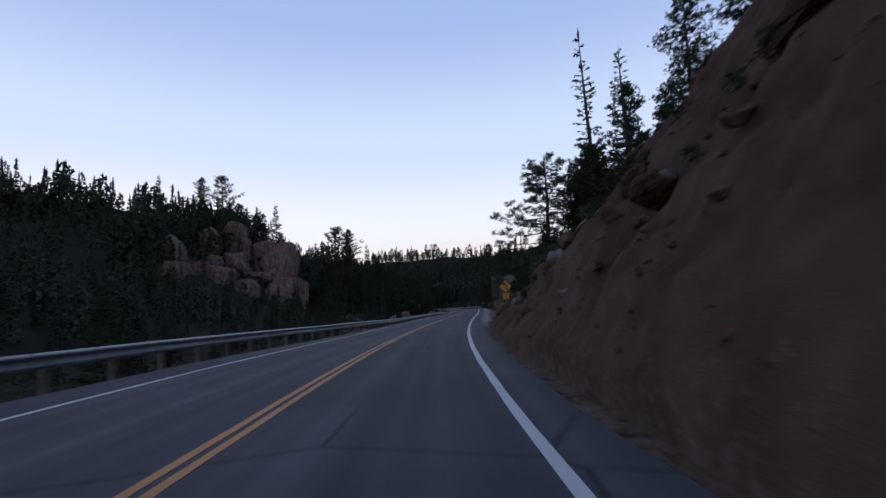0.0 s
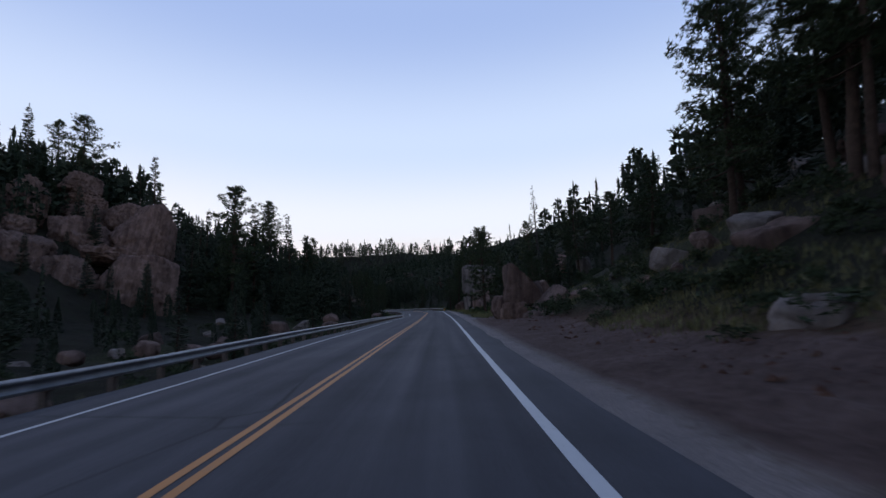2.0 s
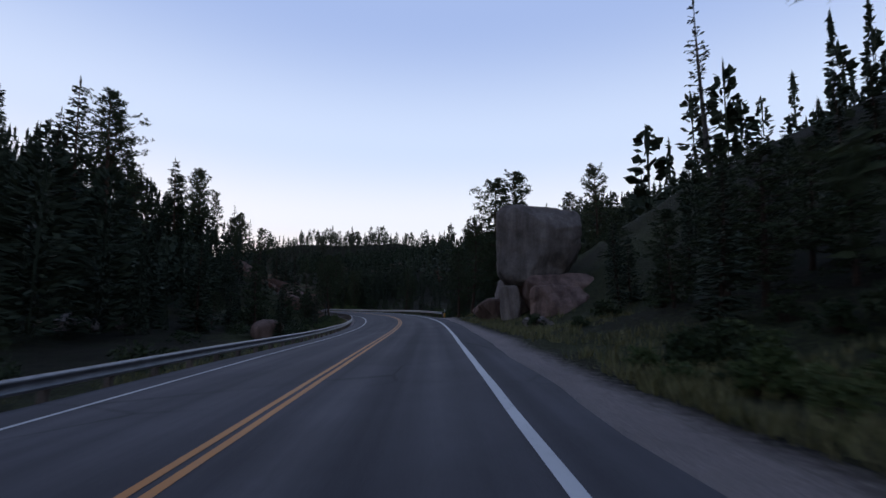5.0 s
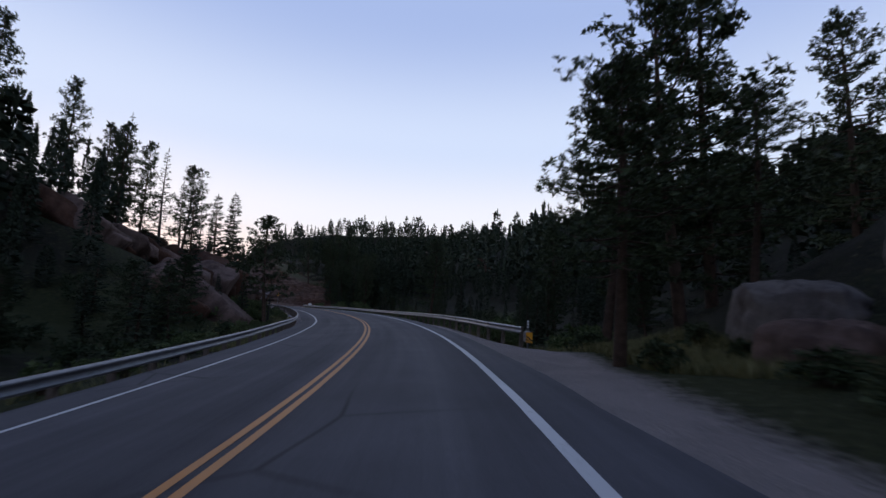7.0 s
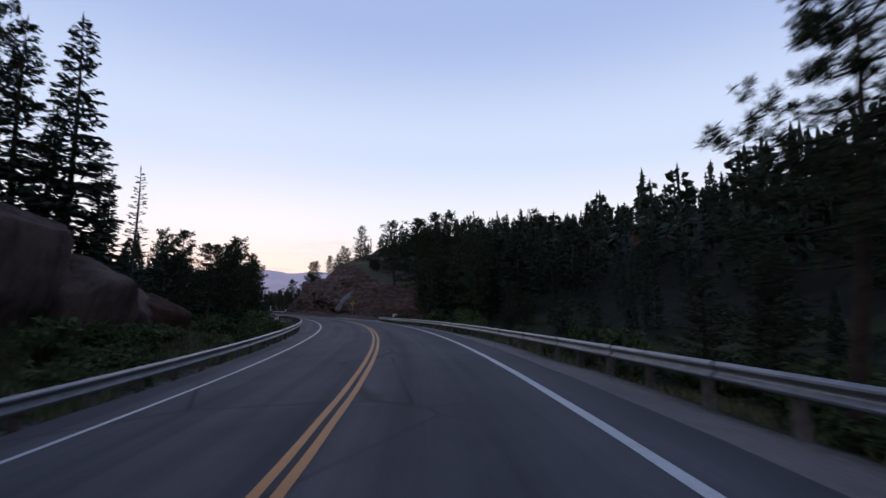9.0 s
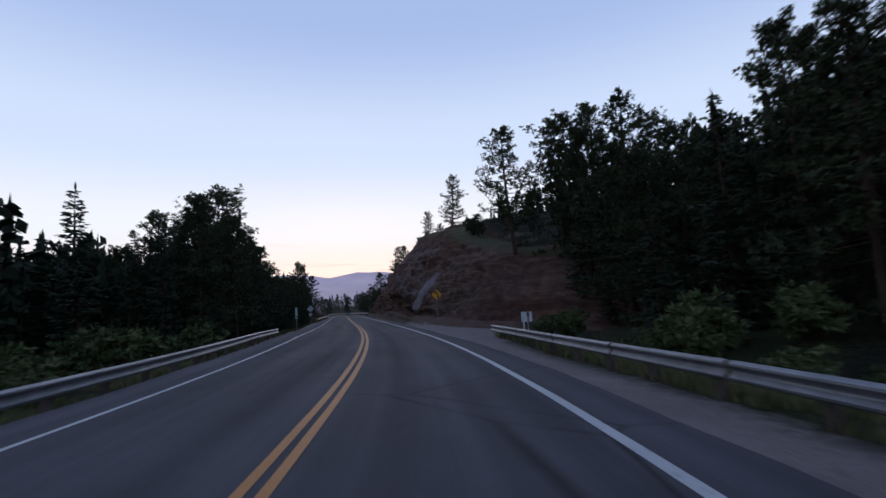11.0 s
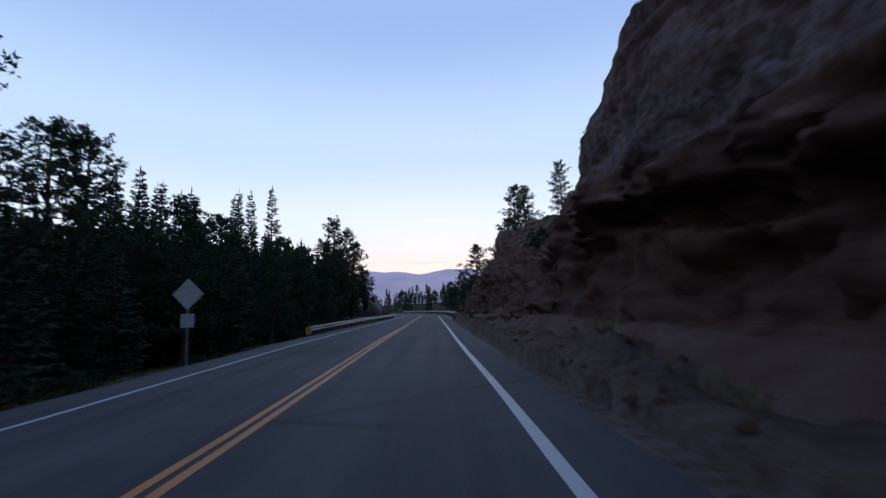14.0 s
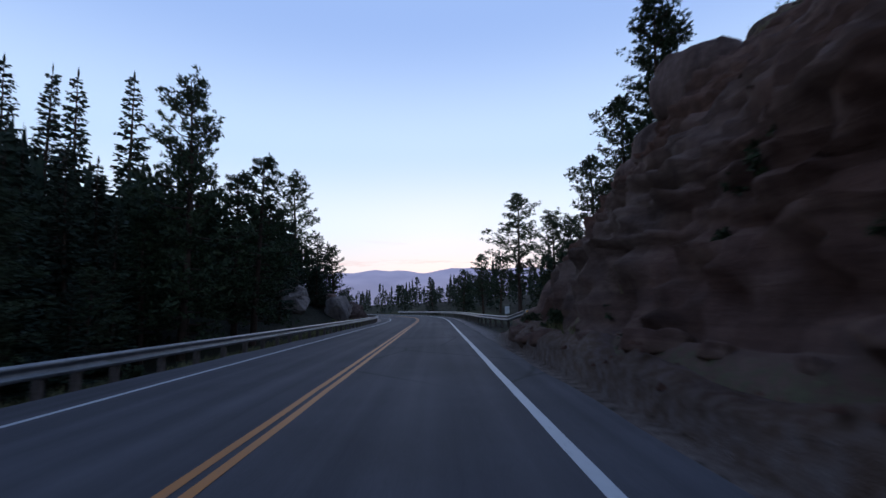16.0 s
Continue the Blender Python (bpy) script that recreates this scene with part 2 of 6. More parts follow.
ASPHALT = make_asphalt()
WHITE_LINE = make_paint("white_road_paint", (0.42, 0.42, 0.42))
YELLOW_LINE = make_paint("yellow_road_paint", (0.36, 0.125, 0.008))
GROUND = make_ground()
GRANITE = make_rock("pink_granite", (0.092, 0.062, 0.052), (0.168, 0.118, 0.10), 0.7)
GREY_ROCK = make_rock("grey_granite", (0.135, 0.117, 0.108), (0.235, 0.202, 0.186), 0.6)
RED_ROCK = make_rock("red_brown_rock", (0.048, 0.0235, 0.0155), (0.092, 0.050, 0.034), 0.6)
CUT_ROCK = make_cliff()
NEEDLE = make_leaf("pine_needles", (0.023, 0.033, 0.018), (0.050, 0.066, 0.032))
SPRUCE = make_leaf("spruce_needles", (0.020, 0.029, 0.019), (0.041, 0.055, 0.036))
WILLOW = make_leaf("willow_leaves", (0.045, 0.070, 0.028), (0.10, 0.125, 0.055))
GRASS = make_leaf("meadow_grass", (0.066, 0.076, 0.030), (0.17, 0.158, 0.078))
BARK = two_tone("pine_bark", (0.035, 0.024, 0.018), (0.075, 0.048, 0.036), 3.0, 0.9, 0.0, 0.8, 0.03, 6.0, 0.2)
DEAD_BARK = two_tone("dead_bark", (0.03, 0.027, 0.025), (0.07, 0.062, 0.058), 3.0, 0.9, 0.0, 0.6, 0.03, 6.0, 0.2)
STEEL = two_tone("galvanised_steel", (0.13, 0.135, 0.143), (0.22, 0.225, 0.238), 1.3, 0.45, 0.5, 0.1, 0.004, 9.0, 0.12)
WOOD = two_tone("weathered_post_wood", (0.07, 0.055, 0.045), (0.14, 0.115, 0.10), 2.5, 0.9, 0.0, 0.5, 0.01, 9.0, 0.25)
SIGN_YELLOW = two_tone("yellow_sign_sheet", (0.60, 0.26, 0.012), (0.72, 0.32, 0.02), 1.2, 0.45, 0.0, 0.05, 0.002, 9.0)
SIGN_WHITE = two_tone("white_sign_sheet", (0.62, 0.63, 0.64), (0.76, 0.77, 0.78), 1.2, 0.45, 0.0, 0.05, 0.002, 9.0)
SIGN_GREEN = two_tone("green_sign_sheet", (0.06, 0.20, 0.15), (0.09, 0.27, 0.20), 1.2, 0.45, 0.0, 0.05, 0.002, 9.0)
SIGN_BLACK = two_tone("black_sign_print", (0.012, 0.012, 0.012), (0.02, 0.02, 0.02), 2.0, 0.5, 0.0, 0.05, 0.002, 9.0)
SIGN_GREY = two_tone("grey_print", (0.25, 0.26, 0.27), (0.32, 0.33, 0.34), 2.0, 0.5, 0.0, 0.05, 0.002, 9.0)
RED_PRINT = two_tone("faded_red_print", (0.45, 0.10, 0.02), (0.55, 0.14, 0.03), 2.0, 0.5, 0.0, 0.05, 0.002, 9.0)
ALUMINIUM = two_tone("bare_sign_back", (0.34, 0.35, 0.36), (0.46, 0.47, 0.48), 1.5, 0.45, 0.5, 0.05, 0.002, 9.0)


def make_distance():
    # Air haze painted into the base colour; emission makes the range glow by itself.
    m = Shade("far_mountain_painted_haze", 1.0)
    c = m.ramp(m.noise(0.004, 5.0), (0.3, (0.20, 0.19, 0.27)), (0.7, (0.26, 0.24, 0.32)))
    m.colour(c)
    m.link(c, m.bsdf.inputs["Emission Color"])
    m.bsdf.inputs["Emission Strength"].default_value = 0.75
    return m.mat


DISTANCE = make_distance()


# ---- building helpers ----
def mesh(name, verts, faces, material, smooth=False):
    me = bpy.data.meshes.new(name)
    me.from_pydata([tuple(v) for v in verts], [], [tuple(f) for f in faces])
    me.materials.append(material)
    if smooth:
        me.polygons.foreach_set("use_smooth", [True] * len(me.polygons))
    me.update()
    return me


def from_bm(name, bm, material, smooth=False):
    me = bpy.data.meshes.new(name)
    bm.to_mesh(me)
    bm.free()
    me.materials.append(material)
    if smooth:
        me.polygons.foreach_set("use_smooth", [True] * len(me.polygons))
    return me


def part(name, data, parent, m=None, label=""):
    """A mesh as a part of a thing, at the pose m in its thing's own space."""
    ob = new(name, data)
    ob.parent = parent
    if m is not None:
        ob.matrix_basis = m
    if label:
        ob["label"] = label
    return ob


def thing(name, m, label, category, group=""):
    return_ob = new(name)
    return_ob.empty_display_size = 0.2
    return_ob.matrix_basis = m
    return tagged(return_ob, label, category, group)


def box_bm(bm, x0, x1, y0, y1, z0, z1):
    r = bmesh.ops.create_cube(bm, size=1.0)
    for v in r["verts"]:
        v.co = Vector((x0 + (v.co.x + 0.5) * (x1 - x0), y0 + (v.co.y + 0.5) * (y1 - y0), z0 + (v.co.z + 0.5) * (z1 - z0)))
    return r["verts"]


def box_mesh(name, x0, x1, y0, y1, z0, z1, material, bevel=0.0):
    bm = bmesh.new()
    box_bm(bm, x0, x1, y0, y1, z0, z1)
    if bevel:
        bmesh.ops.bevel(bm, geom=bm.edges[:], offset=bevel, segments=2, affect="EDGES")
    return from_bm(name, bm, material)


def spot(s, d, z=None, turn=0.0, lift=0.0):
    """A pose beside the road: x to the road's right, y along it."""
    x, y = plan(s, d)
    return pose(x, y, (land(s, d) if z is None else z) + lift, 0, 0, math.degrees(heading(min(max(s, S_MIN), S_MAX))) + turn)


def rough_at(x, y, z):
    return noise.fractal(Vector((x, y, z)), 1.0, 2.0, 5)


# ---- the line of the road: bend per metre every 10 m from s = -30, and its cross fall in degrees ----
BEND_A = [-0.003647, -0.003736, -0.003829, -0.003928, -0.003646, -0.002504, -0.00121, -0.000691, -0.000379, 0.00016, 0.000369, 0.000498, 0.000549, 0.000133, -0.000198, 0.000509, 0.002443, 0.004451, 0.005492]
BEND_B = [0.005911, 0.006136, 0.006046, 0.005627, 0.005208, 0.005144, 0.005825, 0.00665, 0.006384, 0.004528, 0.002231, 0.000539, 3.1e-05, 0.000291, -0.000116, -0.000687, -0.000263, 0.000734]
BEND_C = [0.0, 0.0, 0.0, 0.0, 0.002, 0.005, 0.008, 0.008, 0.008, 0.006, 0.003, 0.0]
BEND = BEND_A + BEND_B + BEND_C
BANK = [(-10, -2.20), (4, -1.30), (18, -0.52), (32, 0.03), (46, 0.72), (60, 0.36), (74, 1.05), (88, 1.49), (102, 1.98), (116, 2.34), (130, 3.57), (144, 3.58), (158, 2.26), (172, 1.50), (186, 2.17), (200, 1.13), (214, -0.19), (228, -1.18), (242, -2.28), (256, -3.37), (270, -2.34), (284, -0.88), (298, -0.44), (312, -1.25), (326, -1.10), (340, -0.88), (380, 0.50), (440, 2.00)]
S_MIN, S_MAX = -120, 760
_s = np.arange(S_MIN, S_MAX + 1.0)
_k = np.interp(_s, -30.0 + 10.0 * np.arange(len(BEND)), BEND)
_k[_s < -30] = 0.0
_h = np.concatenate([[0.0], np.cumsum((_k[1:] + _k[:-1]) / 2)])
_h -= np.interp(0.0, _s, _h)
_m = (_h[1:] + _h[:-1]) / 2
_x = np.concatenate([[0.0], np.cumsum(-np.sin(_m))])
_y = np.concatenate([[0.0], np.cumsum(np.cos(_m))])
_x -= np.interp(0.0, _s, _x)
_y -= np.interp(0.0, _s, _y)
_w = np.hanning(161)
_hs = np.convolve(np.pad(_h, 80, mode="edge"), _w / _w.sum(), "valid")
H_FAR = 0.36
_h, _hs, _x, _y = _h.tolist(), _hs.tolist(), _x.tolist(), _y.tolist()


def lerp(v, xs, ys):
    """Straight lines through the points, level beyond the ends."""
    if v <= xs[0]:
        return ys[0]
    for i in range(1, len(xs)):
        if v <= xs[i]:
            return ys[i - 1] + (ys[i] - ys[i - 1]) * (v - xs[i - 1]) / (xs[i] - xs[i - 1])
    return ys[-1]


def on_road(s, row):
    """A row kept metre by metre, read at s."""
    f = min(max(s - S_MIN, 0.0), len(row) - 1.001)
    i = int(f)
    return row[i] + (row[i + 1] - row[i]) * (f - i)


def heading(s):
    return on_road(s, _h)


def plan(s, d):
    """The place in plan, s metres along the yellow line and d metres to its right."""
    ss = min(max(s, S_MIN), S_MAX)
    h, hs, over = heading(ss), on_road(ss, _hs), s - ss
    near = min(max(d, -25.0), 25.0)
    mid = min(max(d, -100.0), 100.0) - near
    far = d - near - mid
    x = on_road(ss, _x) + math.cos(h) * near + math.cos(hs) * mid + math.cos(H_FAR) * far - math.sin(h) * over
    y = on_road(ss, _y) + math.sin(h) * near + math.sin(hs) * mid + math.sin(H_FAR) * far + math.cos(h) * over
    return x, y


LEFT_FALL_S, LEFT_FALL = (-30, 5, 22, 95, 132, 205, 250, 290, 330), (-0.03, -0.03, 0, 0, 0.03, 0.028, 0.022, 0.008, 0)


def bank(s):
    return math.tan(math.radians(lerp(s, [b[0] for b in BANK], [b[1] for b in BANK])))


def road_z(s, d):
    """Height of the asphalt: cross fall about the driven lane, and a slight crown to the left of the yellow line."""
    return (d - 2.1) * bank(s) - (0.02 + lerp(s, LEFT_FALL_S, LEFT_FALL)) * max(0.0, -d)


# ---- heights of the land on either side, station by station ----
RIGHT_D = (4.4, 6, 8, 10, 13, 17, 24, 35, 55, 90, 150, 260, 700, 3200)
LEFT_D = (4.8, 6, 8, 11, 15, 21, 30, 42, 60, 85, 130, 260, 700, 3200)
RIGHT, LEFT = [], []


def right_at(s, *z):
    RIGHT.append((s, z))


def left_at(s, *z):
    LEFT.append((s, z))


right_at(-300, 0, 1.6, 3.4, 5.2, 7.6, 10, 13, 18, 26, 38, 55, 70, 60, 40)
right_at(-12, 0, 2.6, 5.4, 8.0, 10.6, 12.6, 15, 18, 26, 38, 55, 70, 60, 40)
right_at(3, 0, 2.3, 5.0, 7.5, 10.0, 12.0, 14.6, 18, 26, 38, 55, 70, 60, 40)
right_at(11, 0, 1.7, 3.8, 5.9, 8.4, 10.6, 13.6, 18, 26, 39, 56, 72, 60, 40)
right_at(18, 0, 1.3, 3.1, 5.0, 7.4, 9.6, 12.5, 18, 27, 40, 58, 75, 60, 40)
right_at(29, 0, 0.4, 1.0, 1.9, 3.6, 6, 10, 17, 27, 40, 58, 75, 60, 40)
right_at(42, -0.1, 0, 0.3, 0.8, 2.2, 4.5, 8.5, 15, 25, 39, 58, 75, 60, 40)
right_at(60, -0.1, 0, 0.2, 0.7, 2.2, 4.5, 8.5, 15, 25, 40, 60, 75, 60, 40)
right_at(78, -0.1, 0, 0.1, 0.5, 1.6, 3.5, 7, 13, 24, 40, 60, 75, 60, 40)
right_at(92, -0.1, -0.1, 0, 0.1, 0.6, 1.8, 5, 11, 22, 38, 58, 72, 60, 40)
right_at(120, -0.1, -0.1, 0, 0.3, 1.2, 3, 6.4, 11, 19.5, 33, 52, 70, 60, 40)
right_at(142, -0.1, -0.1, 0.1, 0.6, 2, 5, 10.5, 17, 26, 36, 52, 65, 60, 40)
right_at(150, -0.1, -0.1, 0.1, 0.5, 2, 5, 9.5, 15.5, 25, 35, 50, 63, 60, 40)
right_at(157, -0.1, -0.2, -0.1, 0.2, 1.4, 4, 8, 13, 21, 32, 48, 62, 60, 40)
right_at(168, -0.1, -0.3, -0.9, -1.2, -1.0, 0.4, 3.4, 7, 14, 27, 47, 60, 60, 40)
right_at(178, -0.1, -0.3, -0.9, -1.3, -1.3, -0.9, 0.3, 4, 12, 26, 46, 60, 60, 40)
right_at(205, -0.1, -0.3, -1.0, -1.5, -1.5, -1, 0, 2, 8.5, 24, 44, 58, 60, 40)
right_at(240, -0.1, -0.2, -0.6, -0.8, -0.6, 0, 2, 5, 11, 23, 45, 70, 105, 90)
right_at(256, 0, -0.05, -0.2, -0.4, -0.62, -0.3, 2.5, 7, 13, 22, 36, 70, 105, 90)
right_at(263, 0, -0.05, -0.2, -0.42, -0.64, 2.4, 5.2, 7.5, 13, 24, 42, 74, 105, 90)
right_at(268, 0, -0.03, -0.1, 0.9, 4.6, 6.0, 7.0, 8.5, 13, 22, 38, 70, 105, 90)
right_at(276, 0, 0.1, 2.6, 5.6, 7.6, 8.4, 9.5, 11, 13, 22, 38, 70, 105, 90)
right_at(286, 0, 0.5, 5.0, 8.2, 11.0, 11.9, 12.6, 13.2, 15, 22, 38, 70, 105, 90)
right_at(300, 0.2, 0.8, 8.0, 10.6, 12.9, 13.8, 14.5, 15, 16, 22, 38, 70, 105, 90)
right_at(311, 0.2, 0.8, 6.0, 8.8, 12.0, 13.6, 14.5, 15, 16, 22, 38, 70, 105, 90)
right_at(318, 0.2, 0.9, 4.0, 6.6, 10.6, 12.6, 13.6, 15, 16, 22, 38, 70, 105, 90)
right_at(331, 0.2, 0.9, 4.4, 6.2, 8.4, 10.2, 12.2, 14, 16, 22, 38, 70, 105, 90)
right_at(346, 0.2, 1.6, 5.0, 8.0, 10.6, 11.2, 12, 13, 14.5, 17, 36, 70, 105, 90)
right_at(351, 0.1, 0.9, 3.4, 6.6, 10.4, 11.2, 12, 13, 14, 16, 36, 70, 105, 90)
right_at(356, 0, 0, 0.8, 2.2, 4.8, 7.6, 9, 10, 11, 13, 30, 60, 90, 80)
right_at(362, 0, -0.1, -0.2, -0.2, 0.2, 1, 3, 5, 8, 11, 16, 24, 60, 60)
right_at(430, -0.1, -0.2, -0.4, -0.4, 0, 0.5, 1.5, 2.5, 4, 6, 10, 16, 40, 40)
right_at(760, -0.1, -0.2, -0.4, -0.4, 0, 0.5, 1, 1, 1, 2, 4, 8, 15, 20)

left_at(-300, -0.02, -0.3, -1.2, -1.8, -2, -2, -1.2, 1, 6, 12, 20, 42, 60, 40)
left_at(14, -0.02, -0.3, -1.2, -1.8, -2, -2, -1.2, 1, 6, 12, 20, 42, 60, 40)
left_at(50, -0.2, -0.5, -1.2, -1.8, -2, -2, -1.2, 1, 6, 12, 20, 42, 60, 40)
left_at(80, -0.2, -0.5, -1.2, -1.8, -2, -2, -1.2, 1, 6, 12, 20, 42, 60, 40)
left_at(90, -0.2, -0.5, -1.2, -1.8, -2, -2, -1.2, 1, 8, 15, 24, 44, 60, 40)
left_at(100, -0.22, -0.5, -1, -1.5, -1.5, -1.2, -0.8, 1, 11, 18, 28, 48, 60, 40)
left_at(130, -0.25, -0.5, -1, -1.4, -1.3, -0.8, 0.5, 3, 17, 25, 32, 48, 60, 40)
left_at(165, -0.34, -0.6, -1, -1.2, -0.8, 0.6, 4, 10, 19, 28, 36, 50, 60, 40)
left_at(184, -0.36, -0.5, -0.6, 0.4, 2.6, 6, 11.5, 17.5, 24, 32, 44, 55, 60, 40)
left_at(212, -0.36, -0.5, -0.4, 0.6, 2.8, 6.4, 11.5, 16, 19, 23, 30, 40, 50, 30)
left_at(224, -0.36, -0.5, -0.5, 0, 1.2, 2.5, 4.5, 6, 8, 12, 20, 32, 42, 28)
left_at(235, -0.36, -0.5, -0.7, -0.8, -0.6, 0, 1.5, 3, 5, 8, 14, 25, 35, 25)
left_at(262, -0.34, -0.45, -0.7, -1, -1.2, -1, -0.5, 1, 3, 6, 10, 18, 25, 20)
left_at(345, -0.2, -0.4, -1, -1.5, -1.5, -1.2, -0.5, 1, 3, 6, 10, 18, 25, 20)
left_at(388, -0.2, -0.2, 0.2, 1.8, 3, 3.5, 4, 4.5, 5, 7, 10, 18, 25, 20)
left_at(430, -0.2, -0.3, -0.6, -1, -0.8, -0.5, 0, 0.5, 1, 2, 5, 10, 20, 20)
left_at(760, -0.2, -0.3, -0.6, -1, -0.8, -0.5, 0, 0.2, 0.5, 1, 2, 5, 15, 20)


def _side(stations, cols, s, d):
    i = 0
    while i < len(stations) - 2 and stations[i + 1][0] < s:
        i += 1
    (s0, z0), (s1, z1) = stations[i], stations[i + 1]
    f = min(max((s - s0) / (s1 - s0), 0.0), 1.0)
    f = f * f * (3 - 2 * f)
    return lerp(d, cols, z0) * (1 - f) + lerp(d, cols, z1) * f


def land(s, d):
    """Height of the bare land beside the road, without its roughness."""
    edge = 4.4 if d > 0 else -4.8
    if -4.8 <= d <= 4.4:
        return road_z(s, d) - 0.05
    fade = max(0.0, 1.0 - (abs(d) - abs(edge)) / 8.0)
    z = _side(RIGHT, RIGHT_D, s, d) if d > 0 else _side(LEFT, LEFT_D, s, -d)
    if d > 90 and s > 380:
        # the wooded ridge that closes the valley to the north
        x, y = plan(s, d)
        z = max(z, 54 * lerp(x, (-150, -112, -60, 70, 160), (0, 0.8, 1, 1, 0.6)) * math.exp(-((y - 520) / 70) ** 2))
    return z + road_z(s, edge) * fade


# ---- ground: one sheet from under the road to the horizon ----
def steps(*runs):
    out = []
    for a, b, step in runs:
        n = max(1, int(round((b - a) / step)))
        out += [a + (b - a) * i / n for i in range(n)]
    return out


GROUND_S = steps((-320, -120, 40), (-120, -30, 8), (-30, -10, 0.9), (-10, 30, 0.3), (30, 262, 0.9), (262, 350, 0.7), (350, 372, 0.9), (372, 450, 3), (450, 760, 12), (760, 1600, 140), (1600, 4200, 650)) + [4200]
RIGHT_COLS = steps((4.4, 14, 0.33), (14, 16, 0.6), (16, 30, 1.1), (30, 60, 3), (60, 150, 9), (150, 300, 30), (300, 900, 150), (900, 3200, 575)) + [3200]
LEFT_COLS = steps((4.8, 12, 0.6), (12, 30, 1.2), (30, 60, 3), (60, 150, 9), (150, 300, 30), (300, 900, 150), (900, 3200, 575)) + [3200]
COLS = [-d for d in reversed(LEFT_COLS)] + [-2.4, 0.0, 2.2] + RIGHT_COLS


# ---- the long rock cut: its profile, foot to crest, as (height, distance from the yellow line), station by station ----
CUT = {
    256: ((-1.2, 14.4), (-0.9, 15.8), (-0.6, 17.0), (-0.2, 18.2), (0.3, 20.0), (1.0, 23)),
    260: ((-0.6, 12.2), (0.0, 13.0), (0.5, 13.6), (1.7, 15.2), (2.6, 17.0), (3.2, 20)),
    261: ((-0.45, 10.4), (0.1, 11.9), (0.7, 12.8), (2.0, 14.6), (3.1, 16.6), (3.8, 20)),
    263: ((-0.3, 7.7), (0.3, 9.6), (0.9, 11.0), (2.4, 13.4), (3.7, 15.8), (4.6, 20)),
    266: ((-0.15, 6.1), (0.4, 8.0), (1.0, 9.3), (2.9, 11.4), (4.4, 13.2), (5.3, 17)),
    268: ((-0.1, 5.8), (0.45, 7.6), (1.1, 8.7), (3.2, 10.6), (4.8, 12.2), (5.6, 15)),
    272: ((0.0, 5.5), (0.55, 7.1), (0.95, 7.8), (3.2, 9.2), (5.2, 10.6), (6.2, 12.9)),
    276: ((0.0, 5.3), (0.55, 6.7), (0.95, 7.2), (3.0, 8.0), (5.4, 9.6), (7.3, 12.2)),
    280: ((0.0, 5.3), (0.55, 6.3), (0.95, 6.6), (3.0, 7.2), (5.6, 9.2), (8.5, 12.2)),
    284: ((0.0, 5.2), (0.5, 6.0), (0.95, 6.3), (3.2, 6.8), (6.4, 8.6), (9.7, 11.8)),
    288: ((0.0, 5.2), (0.6, 6.1), (1.2, 6.3), (3.8, 6.7), (7.4, 8.4), (11.0, 12.0)),
    294: ((0.0, 5.2), (0.9, 6.3), (2.0, 6.3), (4.2, 6.5), (7.9, 8.0), (11.6, 11.6)),
    300: ((0.0, 5.2), (1.0, 6.4), (2.6, 6.0), (4.2, 5.9), (7.6, 6.8), (11.8, 10.6)),
    303: ((0.0, 5.1), (1.0, 6.3), (2.8, 6.1), (4.6, 6.1), (8.0, 7.4), (11.8, 10.8)),
    308: ((0.0, 5.0), (1.1, 6.1), (2.4, 6.3), (4.6, 7.2), (8.0, 9.4), (11.6, 12.2)),
    316: ((0.0, 5.0), (1.1, 6.4), (2.4, 7.0), (5.3, 9.2), (8.2, 11.4), (11.2, 13.4)),
    324: ((0.0, 5.0), (0.9, 6.1), (3.0, 6.8), (5.0, 9.0), (7.4, 11.6), (9.4, 14.2)),
    332: ((0.0, 4.9), (0.9, 6.1), (2.6, 6.7), (4.6, 8.0), (7.0, 11.0), (9.0, 14.0)),
    340: ((0.0, 4.8), (0.8, 5.7), (2.6, 6.3), (4.6, 7.4), (7.6, 10.4), (9.8, 13.6)),
    346: ((0.0, 4.8), (0.7, 5.3), (2.8, 6.4), (4.8, 7.8), (8.2, 10.4), (10.4, 12.8)),
    350: ((0.0, 4.7), (1.0, 5.1), (2.6, 6.4), (4.8, 8.2), (8.0, 10.8), (10.4, 13.2)),
    353.5: ((-0.1, 6.2), (0.5, 7.4), (1.6, 9.8), (3.2, 11.6), (5.6, 14.0), (7.6, 17)),
    358: ((-0.4, 9.0), (0.0, 11.0), (0.4, 13.0), (1.2, 15.0), (2.6, 18.0), (4.4, 22)),
}
CUT_AT = sorted(CUT)
CUT_CREST = [CUT[k][-1][0] + 0.6 for k in CUT_AT]
CUT_FOOT = [CUT[k][0][1] for k in CUT_AT]
CUT_KNOTS = (0.0, 0.14, 0.2, 0.4, 0.66, 1.0)


def cut_profile(s, v):
    """Height and distance on the bare face, v from 0 at its foot to 1 at its crest."""
    zs = [lerp(v, CUT_KNOTS, [q[0] for q in CUT[k]]) for k in CUT_AT]
    ds = [lerp(v, CUT_KNOTS, [q[1] for q in CUT[k]]) for k in CUT_AT]
    return lerp(s, CUT_AT, zs), lerp(s, CUT_AT, ds)


